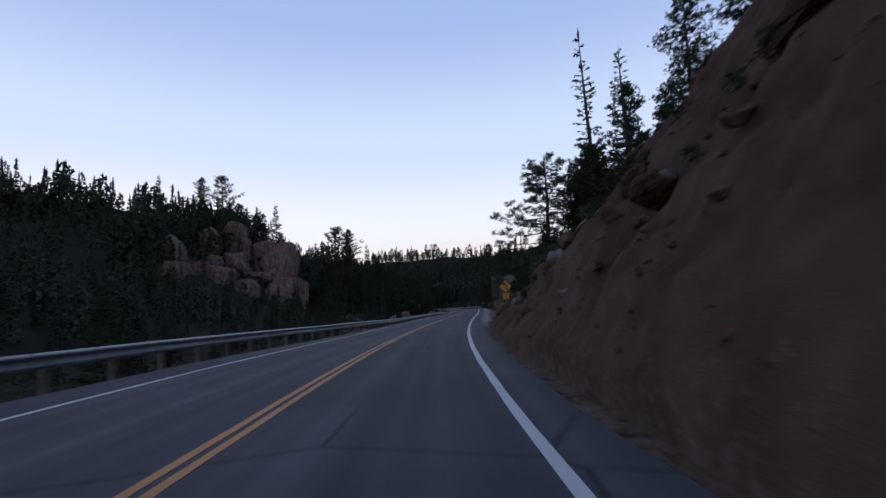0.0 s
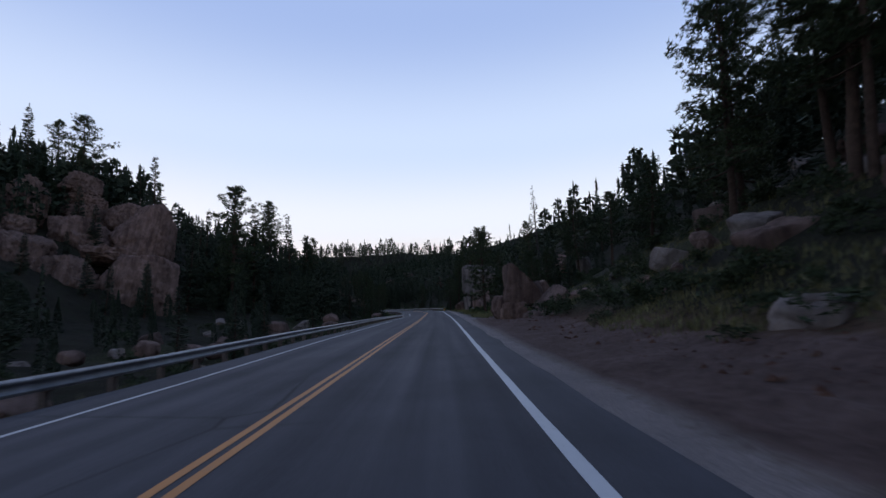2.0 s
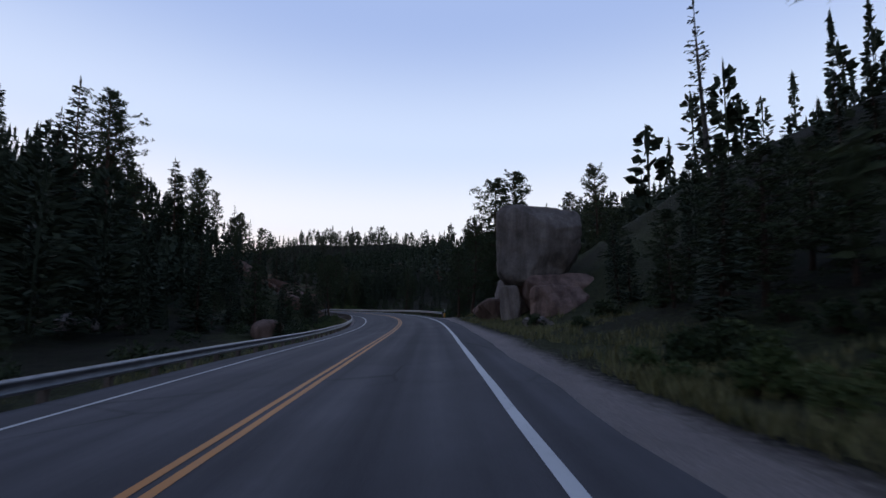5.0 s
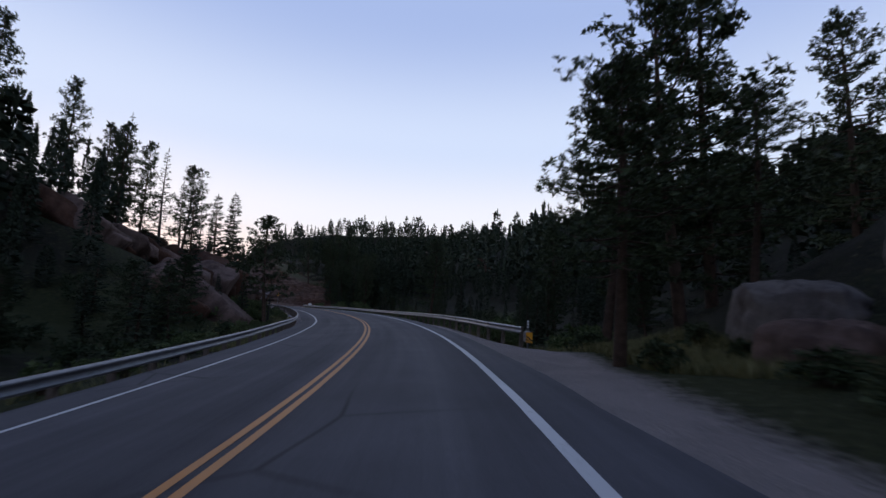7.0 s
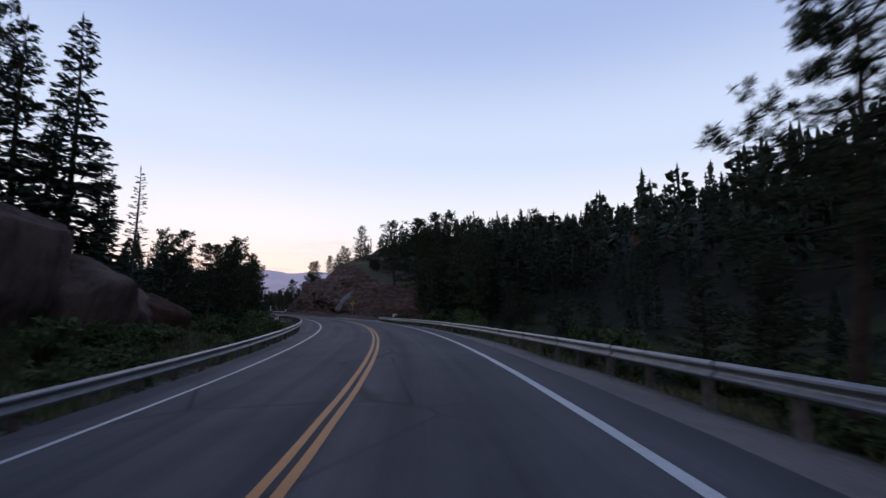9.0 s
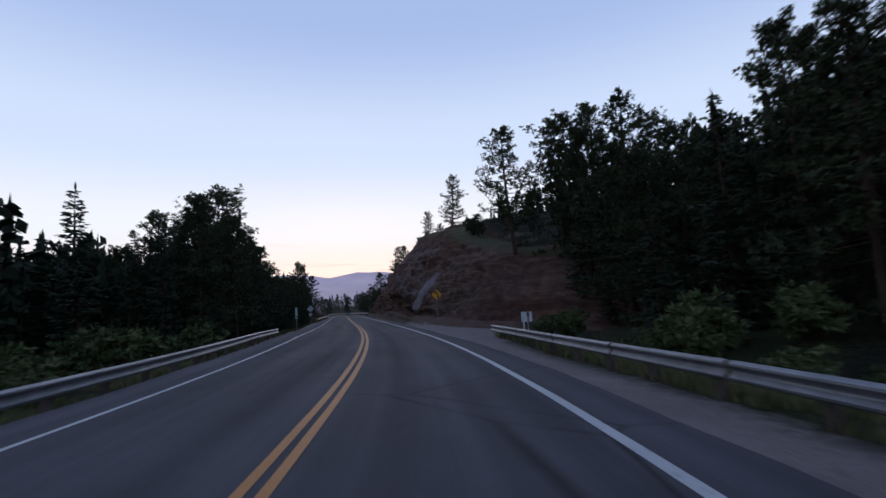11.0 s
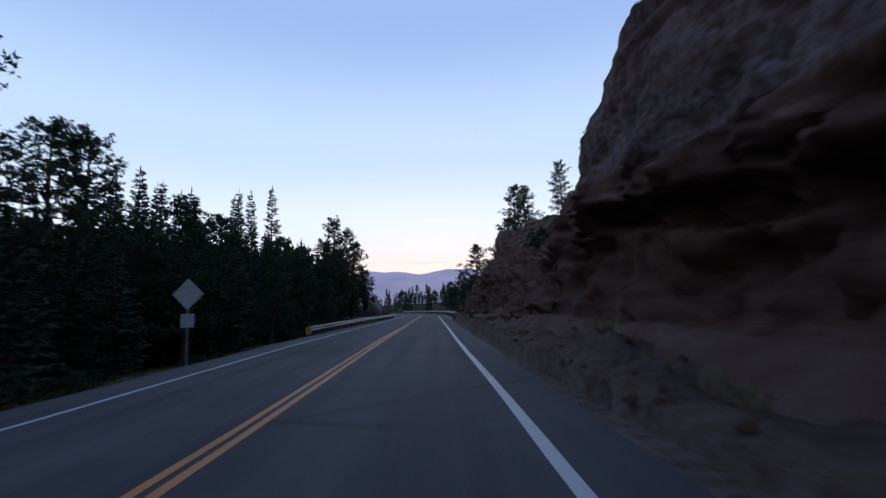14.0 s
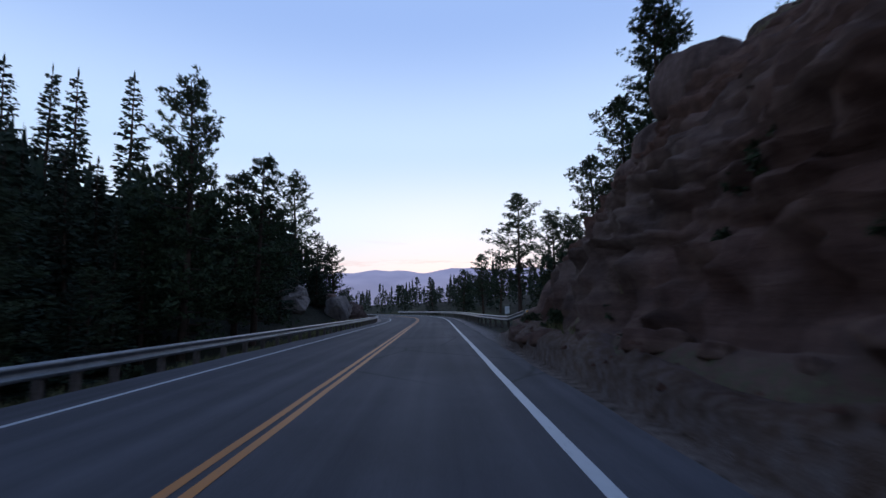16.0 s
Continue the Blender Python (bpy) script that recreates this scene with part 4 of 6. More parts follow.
def pine_meshes(seed, crown_base, spread, limbs, tufts, lean=0.5, slim=1.0):
    """A ponderosa-like pine of 12 m: bare lower trunk, up-curved limbs set thickly with small needle clumps."""
    rng = random.Random(seed)
    h = 12.0
    tv, tf, cv, cf = [], [], [], []
    line = trunk_line(h, lean, rng)
    tube(tv, tf, [(p[0], p[1], p[2] - (0.6 if i == 0 else 0)) for i, p in enumerate(line)], [0.24, 0.2, 0.17, 0.13, 0.09, 0.05, 0.02], 8)
    gaps = [(rng.uniform(0.15, 0.85), rng.uniform(0, 6.283)) for _ in range(5)]
    for i in range(limbs):
        f = crown_base + (0.985 - crown_base) * ((i + rng.random()) / limbs)
        z = f * h
        g = (f - crown_base) / (1 - crown_base)
        ang = i * 2.4 + rng.uniform(-0.5, 0.5)
        reach = spread * (0.55 + 0.5 * math.sin(math.pi * min(1.0, 0.2 + 0.55 * g))) * (1.0 - 0.74 * max(0.0, g - 0.5) / 0.5) * rng.uniform(0.6, 1.14)
        if any(abs(g - a) < 0.1 and math.cos(ang - b) > 0.5 for a, b in gaps):
            reach *= 0.55
        x, y = on_line(line, h, z)
        rise = rng.uniform(-0.18, 0.12) + 0.5 * g
        pts = [(x, y, z)]
        for k in (0.4, 0.75, 1.0):
            pts.append((x + math.cos(ang) * reach * k, y + math.sin(ang) * reach * k, z + reach * rise * k * k - 0.06 * reach * math.sin(math.pi * k)))
        tube(tv, tf, pts, [0.05 * (1.1 - 0.6 * f), 0.034, 0.02, 0.008], 4)
        side = Vector((-math.sin(ang), math.cos(ang), 0))
        for k in (0.35, 0.55, 0.78, 1.0):
            if k < 0.5 and rng.random() < 0.45:
                continue
            p = Vector(pts[0]).lerp(Vector(pts[1]), k / 0.4) if k < 0.4 else Vector(pts[1]).lerp(Vector(pts[3]), (k - 0.4) / 0.6)
            rr = (0.28 + 0.16 * reach / spread) * rng.uniform(0.8, 1.25)
            clump(cv, cf, p + Vector((rng.gauss(0, 0.1), rng.gauss(0, 0.1), rng.uniform(0.02, 0.2))), rr, tufts, rng, slim)
            for w in (-1, 1):
                if k > 0.4 and rng.random() < 0.72:
                    clump(cv, cf, p + side * (w * rng.uniform(0.22, 0.42) * reach * (1.15 - 0.5 * k)) + Vector((0, 0, rng.uniform(-0.08, 0.24))), rr * rng.uniform(0.7, 1.0), int(tufts * 0.8), rng, slim)
    for k in range(4):
        clump(cv, cf, (line[-1][0] + rng.gauss(0, 0.1), line[-1][1] + rng.gauss(0, 0.1), h - 0.32 * k), 0.3, tufts, rng, slim)
    return mesh("trunk", tv, tf, BARK, True), mesh("crown", cv, cf, NEEDLE)


def spruce_meshes(seed, width, fill, dead=False):
    """A spruce or fir of 12 m: whorls of drooping sprays to a sharp tip."""
    rng = random.Random(seed)
    h = 12.0
    tv, tf, cv, cf = [], [], [], []
    line = trunk_line(h, 0.25, rng)
    tube(tv, tf, [(p[0], p[1], p[2] - (0.6 if i == 0 else 0)) for i, p in enumerate(line)], [0.2, 0.17, 0.14, 0.1, 0.07, 0.035, 0.01], 7)
    z = 0.9 if not dead else 0.6
    while z < h - 0.25:
        f = z / h
        count = max(3, int(round(rng.uniform(5, 8) * (1 - 0.35 * f))))
        for i in range(count):
            if rng.random() > fill + 0.15:
                continue
            ang = rng.uniform(0, 2 * math.pi)
            reach = width * (1 - f) ** 0.75 * rng.uniform(0.6, 1.12) + 0.15
            x, y = on_line(line, h, z)
            droop = rng.uniform(0.1, 0.4) * (1 - 0.9 * f) - 0.25 * f
            ux, uy = math.cos(ang), math.sin(ang)
            at = [Vector((x + ux * reach * k, y + uy * reach * k, z - droop * reach * k + 0.18 * reach * k * k)) for k in (0, 0.35, 0.7, 1.0)]
            tube(tv, tf, [tuple(p) for p in at], [0.028, 0.02, 0.012, 0.004], 3)
            sprays = int(4 + reach * 6 * fill)
            for k in range(sprays):
                if dead and rng.random() < 0.45:
                    continue
                q = (k + rng.uniform(0.2, 0.9)) / sprays
                j = min(2, int(q * 3))
                base = at[j].lerp(at[j + 1], q * 3 - j)
                sgn = 1 if k % 2 else -1
                fork = Vector((-uy * sgn, ux * sgn, 0)) * rng.uniform(0.5, 1.0) + Vector((ux, uy, 0)) * 0.8 + Vector((0, 0, rng.uniform(-0.55, 0.1)))
                ln = (0.22 + 0.34 * reach * (1 - 0.5 * q)) * rng.uniform(0.6, 1.1) * (0.7 if dead else 1.0)
                spike(cv, cf, base, base + fork.normalized() * ln, 0.045 + 0.07 * ln, rng)
            spike(cv, cf, at[1], at[3] + (at[3] - at[2]) * 0.3, 0.07, rng)
        z += rng.uniform(0.2, 0.36)
    spike(cv, cf, (line[-1][0], line[-1][1], h - 0.6), (line[-1][0], line[-1][1], h + 0.25), 0.07, rng)
    return mesh("trunk", tv, tf, DEAD_BARK if dead else BARK, True), mesh("crown", cv, cf, SPRUCE)


KINDS = {
    "pine": ([pine_meshes(11, 0.2, 2.75, 58, 30), pine_meshes(12, 0.12, 2.8, 62, 30), pine_meshes(13, 0.3, 3.0, 50, 32, 0.9), pine_meshes(14, 0.07, 2.6, 64, 30)],
             "pine_tree", "dark green ponderosa pine with open clumped crown", "pine tree"),
    "near_pine": ([pine_meshes(13, 0.34, 3.0, 46, 96, 0.9, 0.4)], "pine_tree", "dark green ponderosa pine close beside the shoulder", "pine tree"),
    "spruce": ([spruce_meshes(21, 1.7, 1.0), spruce_meshes(22, 1.35, 0.95), spruce_meshes(23, 2.0, 0.9)],
               "spruce_tree", "dark narrow spruce with drooping branches", "spruce tree"),
    "dead": ([spruce_meshes(31, 1.25, 0.42, True), spruce_meshes(32, 1.1, 0.5, True)],
             "dead_spruce", "half-dead thin spruce with sparse bare branches", "spruce tree"),
}


def unscaled(ob):
    return Matrix.Diagonal((1 / ob.scale.x, 1 / ob.scale.y, 1 / ob.scale.z, 1))


FIRST = {}
PLANTED = []
wild = random.Random(5)


def tree(kind, s, d, height, wide=1.0, group="trees along the canyon road"):
    variants, name, label, category = KINDS[kind]
    i = wild.randrange(len(variants))
    x, y = plan(s, d)
    gx, gy, gz = ground_point(s, d) if abs(d) > 5 else (x, y, land(s, d))
    k = height / 12.0
    wx = k ** 0.8 * wide * wild.uniform(0.9, 1.12)
    m = pose(x, y, gz - 0.05, wild.uniform(-2, 2), wild.uniform(-2, 2), wild.uniform(0, 360)) @ Matrix.Diagonal((wx, wx, k, 1))
    PLANTED.append((x, y))
    if (kind, i) in FIRST:
        return copy_thing(FIRST[(kind, i)], m @ unscaled(FIRST[(kind, i)]))
    root = thing(name, pose(0, 0, 0), label, category, group)
    t, c = variants[i]
    part("trunk", t, root)
    part("crown", c, root)
    FIRST[(kind, i)] = root
    root.matrix_basis = m
    return root



def trees(kind, *places):
    for s, d, h in places:
        tree(kind, s, d, h)


# over the first cut bank and behind the curve sign
trees("dead", (30, 14, 18), (22.5, 14, 10.8))
trees("pine", (14, 14, 6.5), (8.5, 14, 6.5), (4, 14.5, 6.5), (0, 15, 7), (11, 17, 8), (6, 18, 8), (27, 16, 10.5), (19, 15.5, 5), (27, 18, 8), (44, 23, 11))
tree("near_pine", 28, 8.8, 10, 1.2)
tree("spruce", 30.5, 12, 9)
tree("near_pine", 26.5, 12.5, 8, 1.1)
tree("pine", 64.5, 21.5, 17, 0.85)
tree("pine", 60, 18, 14.5, 0.8)
tree("near_pine", 53, 18.4, 15, 0.9)
tree("near_pine", 51.5, 17.8, 12.5, 0.9)
tree("near_pine", 55, 19.4, 13.5, 0.9)
trees("spruce", (46, 18, 10), (43, 19, 10), (38, 18, 10), (49, 22, 9), (35, 19, 9), (47, 22, 11), (41, 19, 8), (33, 16, 8), (37, 16, 7))
# hillside and flats before the great boulders
trees("pine", (79, 22, 8.5), (72, 24, 6.5), (102, 8.6, 12), (101, 15, 7), (112, 20, 6), (92, 13, 6), (114, 30, 6), (99.5, 30, 7), (100.1, 21.6, 11), (97, 25, 10), (96, 19, 7), (107, 12, 6), (118, 14, 6))
trees("spruce", (112, 18, 7), (121, 22, 7), (105, 24, 7), (124, 27, 7))
trees("dead", (134, 24, 17))
# round the bend, outside
trees("pine", (155.6, 7.4, 8.4), (167.2, 17.2, 19.8), (168.5, 20.2, 20), (172.9, 37, 20), (160, 15, 8), (177.5, 14, 5), (184, 18, 9.5), (172, 18, 13), (182, 24, 9), (150, 19, 8))
tree("near_pine", 164.5, 11.2, 13.5, 1.1)
tree("near_pine", 194.5, 8.8, 9.6, 0.9)
# inside of the bend, over the rocks
for s, d, h in ((196, -22.5, 11.2), (195, -27, 11.6), (209, -18.7, 12.6), (208.5, -23, 12.4), (190, -22, 9.4), (199.5, -24, 9.5), (177.7, -27, 13.6), (186, -29, 12), (172, -29, 13)):
    tree("pine", s, d, h, 0.72)
trees("pine", (183.5, -7.4, 9.0), (219, -12, 6), (224, -11.5, 6), (227, -10.5, 6.3), (232, -11, 6))
trees("dead", (206, -20.5, 12.5), (212, -19, 11), (223.8, -16.6, 10), (214, -17.2, 8.5), (202, -24, 12.5), (188, -7.6, 4.5))
trees("spruce", (208, -13, 12.7), (207.5, -14.6, 11.3), (209.8, -12.6, 7.6), (207, -13.2, 8.0), (218, -16, 7.6))
# far side of the creek
trees("pine", (128, -37, 24), (167, -33, 12), (180, -40, 14), (176, -38.6, 18), (167, -81.5, 23), (182, -90, 18), (140, -72, 15))
trees("spruce", (129, -75, 21), (196, -106, 21), (131.2, -33.8, 21), (146.5, -29.7, 21), (170, -28.4, 16.5), (145, -58.7, 20), (152, -64, 15), (137, -68, 14), (120, -74, 13), (112, -68, 10), (124, -42, 16), (117, -40, 13), (136, -45, 17), (142, -38, 15), (155, -36, 16), (160, -45, 15), (101, -43, 7), (103.5, -47.5, 6), (99, -53, 6), (107, -41.5, 8), (104, -39.5, 8), (119, -57, 8), (122, -62, 9), (100, -60, 6), (112, -56.5, 5))
# over and before the long cliff
trees("pine", (269.3, 14.2, 12.4), (267, 21, 12.8), (252, 17, 11), (251, 18.5, 8), (263, 24, 7), (252, 15.4, 9.5), (298.4, 15.5, 7.8), (306, 13.4, 5.4), (280.2, 14, 2.9), (276.5, 16.5, 3.6), (283, 18, 3), (274, 18, 4.5), (246, 20, 12), (242, 16, 11))
trees("pine", (262.5, 17.5, 13), (259.5, 19, 9.5), (265.5, 18.2, 12.5), (257, 17.2, 8), (261, 22.5, 11), (264.5, 22, 13.5), (268.5, 18.6, 11.5))
trees("spruce", (258.4, 21, 8.5), (263.4, 20, 12), (266.8, 20, 10.5), (255.5, 19.5, 7.5), (260.6, 16.4, 9.5), (270.8, 20.2, 9), (257.4, 15.8, 6))
# woods on the left of the straight
tree("pine", 276, -12.2, 14.4, 1.3)
tree("pine", 272, -12.4, 13.0, 1.3)
tree("pine", 279.5, -12.8, 10.5, 1.2)
trees("pine", (267, -8.8, 9.6), (263.5, -9.8, 8.5), (285.5, -10, 10), (268, -10.8, 9.6), (300.5, -13.4, 12), (289, -12, 12), (311, -12.5, 10.4), (313, -14.5, 12), (356, -11.2, 14.8), (361, -9.4, 12), (339.5, -20, 13.0), (360, -13, 12), (363, -11.4, 11), (387.5, -14, 15), (345, -24, 12), (295.3, -14.5, 15.5), (320, -27.5, 21))
trees("spruce", (338, -29.8, 16.8), (341, -30.3, 17.2), (339, -26.6, 16.1), (343, -27.4, 16.9), (342, -24.5, 15.7), (346, -25, 17.3), (350, -25.3, 14.6), (351, -23.8, 14.8), (352, -22.5, 14.8), (350, -27.1, 15.4), (350, -32.3, 18), (362, -26.8, 17.8), (348, -29, 15.5), (350.5, -20, 12), (355, -20, 13), (357.5, -19, 12.5), (353.5, -15.2, 10.7), (356.5, -15.6, 10.7), (351, -15.2, 10), (368, -28.8, 19.8), (368.7, -26.1, 20), (372.2, -25, 20.8), (362.5, -41, 21))
# past the cut
trees("pine", (338.9, 22, 9), (331, 17.5, 7.5), (326, 15.5, 4.6), (349.5, 19, 7.6), (353.5, 13.6, 10.2), (335, 19, 6.5), (356.5, 16.4, 12), (358.5, 13.4, 10.6), (361, 12.4, 10.4), (378.5, 10.4, 13), (409, 12.5, 10), (366, 17, 12), (372, 14, 9))


BEHIND = []


def woods(count, s0, s1, d0, d1, h0, h1, pines, apart=2.2):
    """Trees strewn between the placed ones; those well back from the road are kept for one joined body."""
    made = tries = 0
    while made < count and tries < count * 30:
        tries += 1
        s, d = wild.uniform(s0, s1), wild.uniform(d0, d1)
        x, y = plan(s, d)
        if any((x - a) ** 2 + (y - b) ** 2 < apart * apart for a, b in PLANTED):
            continue
        kind, h = "pine" if wild.random() < pines else "spruce", wild.uniform(h0, h1)
        made += 1
        if abs(d) > 17.0:
            PLANTED.append((x, y))
            BEHIND.append((kind == "pine", s, d, h))
        else:
            tree(kind, s, d, h, 1.0, "trees in the canyon woods")


woods(46, 4, 100, -10.5, -38, 3, 6.5, 0.25, 1.5)
woods(14, 84, 132, -33, -43, 3, 6, 0.2, 1.6)
woods(34, 4, 84, -30, -60, 5, 8, 0.4)
woods(20, 122, 140, -18, -44, 8, 12, 0.4, 1.8)
woods(36, 132, 185, -13, -40, 6, 9.5, 0.3)
woods(16, 185, 225, -26, -42, 6, 8.5, 0.5)
woods(14, 228, 262, -14, -34, 6, 9, 0.7)
woods(90, 256, 340, -9.5, -24, 7.0, 10.2, 0.4, 1.5)
woods(26, 256, 352, -8.4, -13, 3.5, 7, 0.2, 1.2)
woods(26, 352, 404, -12, -28, 7, 10.5, 0.5)
woods(46, 340, 402, -10.5, -30, 6, 9.5, 0.4, 1.6)
woods(30, 90, 135, 15, 36, 4, 6.4, 0.6, 1.7)
woods(22, 88, 128, 10.5, 18, 3, 6, 0.4, 1.4)
woods(30, 166, 250, 12, 34, 3.5, 6.5, 0.6, 1.8)
woods(26, 166, 236, 11, 20, 2.5, 4.5, 0.5, 1.5)
woods(22, 270, 320, 24, 46, 3.5, 6, 0.7, 2.0)
woods(22, 190, 250, 24, 44, 5, 8, 0.7, 2.0)
woods(26, 136, 184, -9, -18, 2.5, 5, 0.3, 1.6)
woods(30, 266, 306, -12, -20, 6.5, 9.0, 0.45, 1.3)
woods(18, 250, 264, 16, 32, 7, 11, 0.7, 1.6)
woods(30, 316, 348, -10, -24, 6.5, 9, 0.5, 1.6)
woods(20, 236, 262, 15, 34, 8, 13, 0.6, 1.7)
woods(14, 365, 430, 9, 26, 6, 10, 0.5)
woods(14, 20, 75, 22, 38, 7, 11, 0.7)


# ---- far woods: too many to count ----
def far_tree(seed, conical, sprays=78):
    """A light tree for the woods: sprays set round a stem, on an uneven crown."""
    rng = random.Random(seed)
    vs, fs = [], []
    size = (78 / sprays) ** 0.5 * (0.72 if sprays > 100 else 1.0)
    for k in range(sprays):
        f = rng.random() ** 0.8
        r = (1 - f) * 1.6 + 0.12 if conical else 2.0 * math.sin(math.pi * (0.12 + 0.83 * f)) ** 0.7
        r *= rng.uniform(0.7, 1.15)
        z = (0.02 + 0.98 * f) * 11 if conical else (0.06 + 0.94 * f) * 11
        a = rng.uniform(0, 6.283)
        inner = 0.3 if sprays < 100 else rng.uniform(0.1, 0.75)
        base = Vector((math.cos(a) * r * inner, math.sin(a) * r * inner, z))
        out = Vector((math.cos(a) * r, math.sin(a) * r, z + rng.uniform(-0.5, 0.3) * (1 if conical else -1.2)))
        spike(vs, fs, base, out, rng.uniform(0.35, 0.62) * size, rng)
    spike(vs, fs, (0, 0, 0), (0, 0, 11.6), 0.12, rng)
    spike(vs, fs, (0, 0, 7), (0.1, 0, 11.8), 0.3 * size, rng)
    spike(vs, fs, (0, 0, 7), (0, 0.1, 11.6), 0.3 * size, rng)
    return np.array(vs), np.array(fs)


def joined_woods(name, places, moulds, label, rng):
    """One body of many trees; places as (pine, s, d, height)."""
    vs, fs, n = [], [], 0
    for pine, s, d, h in places:
        v, f = moulds[rng.randrange(len(moulds) // 2) * 2 + (1 if pine else 0)]
        k, w, a = h / 11.5, rng.uniform(0.8, 1.25), rng.uniform(0, 6.283)
        x, y = plan(s, d)
        z = land(s, d) - 0.3
        c, q = math.cos(a) * k * w, math.sin(a) * k * w
        vs.append(np.stack([v[:, 0] * c - v[:, 1] * q + x, v[:, 0] * q + v[:, 1] * c + y, v[:, 2] * k + z], 1))
        fs.append(f + n)
        n += len(v)
    me = mesh(name, np.concatenate(vs).tolist(), np.concatenate(fs).tolist(), SPRUCE)
    tagged(new(name, me), label, "woods", kind="stuff")


def far_woods(name, count, s0, s1, d0, d1, seed, pines, h0=9, h1=15, label="dense dark conifer woods on the far slopes"):
    rng = random.Random(seed)
    places = []
    for _ in range(count):
        s, d = rng.uniform(s0, s1), rng.uniform(d0, d1)
        if abs(d) < 11:
            d += 24
        places.append((rng.random() < pines, s, d, rng.uniform(h0, h1)))
    joined_woods(name, places, [far_tree(seed * 10 + i, i % 2 == 0) for i in range(6)], label, rng)


joined_woods("back_woods", BEHIND, [far_tree(900 + i, i % 2 == 0, 1000) for i in range(8)], "dark conifers crowding behind the roadside trees", random.Random(77))
far_woods("far_woods", 400, 0, 128, -64, -150, 1, 0.4, 5.5, 9)
far_woods("far_woods", 460, 128, 260, -64, -150, 15, 0.4)
far_woods("far_woods", 240, -10, 84, -36, -66, 11, 0.4, 4.5, 8)
far_woods("far_woods", 90, 92, 150, -66, -80, 12, 0.3, 9, 14)
far_woods("far_woods", 90, 130, 190, -34, -52, 13, 0.4, 6, 9.5)
far_woods("far_woods", 200, 160, 260, -42, -64, 8, 0.4, 5, 8)
far_woods("far_woods", 260, 250, 460, -26, -120, 2, 0.5, 7, 11)
far_woods("far_woods", 620, 30, 250, 34, 150, 3, 0.55)
far_woods("far_woods", 420, 165, 262, 36, 130, 4, 0.6, 5.5, 9)
far_woods("far_woods", 520, 262, 430, 36, 130, 16, 0.6, 7, 11)
far_woods("far_woods", 130, 136, 190, -20, -42, 17, 0.4, 5, 8)
far_woods("far_woods", 380, 246, 352, -17, -40, 14, 0.4, 6.5, 10.5)
far_woods("far_woods", 300, 346, 430, -15.5, -42, 19, 0.4, 8, 12.5)
far_woods("far_woods", 160, 262, 350, -14, -22, 20, 0.4, 5.5, 8.5)
far_woods("far_woods", 420, 400, 640, -90, 130, 5, 0.5, 6, 10)
far_woods("far_woods", 420, 395, 505, 105, 275, 18, 0.8, 5, 13.5, "dense dark conifer woods on the ridge that closes the valley")
far_woods("far_woods", 900, 150, 760, 130, 620, 6, 0.5, 11, 18)


# ---- rocks ----
def rock_mesh(seed, level, cuts, rough, material, boxy=1.0):
    """A rough block of about 1 m radius: a ball cut by flat joints, then weathered."""
    rng = random.Random(seed)
    bm = bmesh.new()
    bmesh.ops.create_icosphere(bm, subdivisions=level, radius=1.25)
    planes = []
    for _ in range(cuts):
        n = Vector((rng.gauss(0, 1), rng.gauss(0, 1), rng.gauss(0, 0.8))).normalized()
        planes.append((n, rng.uniform(0.62, 0.98)))
    o = rng.uniform(0, 90)
    for v in bm.verts:
        if boxy < 1.0:
            v.co = Vector([math.copysign(abs(c / 1.25) ** boxy, c) for c in v.co])
        for _ in range(2):
            for n, h in planes:
                over = v.co.dot(n) - h
                if over > 0:
                    v.co -= n * (over * 0.97)
        q = v.co * 1.3 + Vector((o, o, o))
        joint = max(0.0, 1.0 - abs(noise.noise(q * 0.8)) / 0.05) + max(0.0, 1.0 - abs(noise.noise(q * 0.9 + Vector((31, 7, 3)))) / 0.04)
        v.co += v.co.normalized() * (rough * noise.fractal(q, 0.9, 2.1, 5) + 0.3 * rough * noise.noise(q * 5) + 0.045 * (noise.ridged_multi_fractal(q * 1.7, 0.9, 2.1, 5, 1.0, 2.0) - 1.2) - 0.13 * min(1.0, joint))
    lo = Vector([min(v.co[k] for v in bm.verts) for k in range(3)])
    hi = Vector([max(v.co[k] for v in bm.verts) for k in range(3)])
    for v in bm.verts:
        v.co = Vector([(v.co[k] - (lo[k] + hi[k]) / 2) * 2 / (hi[k] - lo[k]) for k in range(3)])
    return from_bm("boulder", bm, material, True)


BOULDERS = {}
for mat_name, mat_obj in (("granite", GRANITE), ("grey", GREY_ROCK), ("red", RED_ROCK)):
    BOULDERS[mat_name] = [rock_mesh(40 + i + 7 * len(BOULDERS), 5, 7 + 2 * i, 0.10, mat_obj, (0.55, 0.65, 1.0, 0.75)[i]) for i in range(4)]
ROCK_WORDS = {"granite": "weathered pink granite boulder", "grey": "grey lichen-spotted granite boulder", "red": "red-brown broken rock in the cut bank"}


def boulder(kind, s, d, z, along, across, tall, turn=0.0, tilt=0.0, which=None, label="", group="boulders by the road"):
    """Half sizes along and across the road and up; z is the height of its foot over the land."""
    data = BOULDERS[kind][wild.randrange(4) if which is None else which]
    ob = new("boulder", data)
    x, y = plan(s, d)
    base = ground_point(s, d)[2] if abs(d) > 5 else land(s, d)
    ob.matrix_basis = pose(x, y, base + z + tall * 0.8, tilt, tilt * 0.6, math.degrees(heading(s)) + turn) @ Matrix.Diagonal((across * 0.86, along * 0.86, tall * 0.86, 1))
    return tagged(ob, label or ROCK_WORDS[kind], "boulder", group)


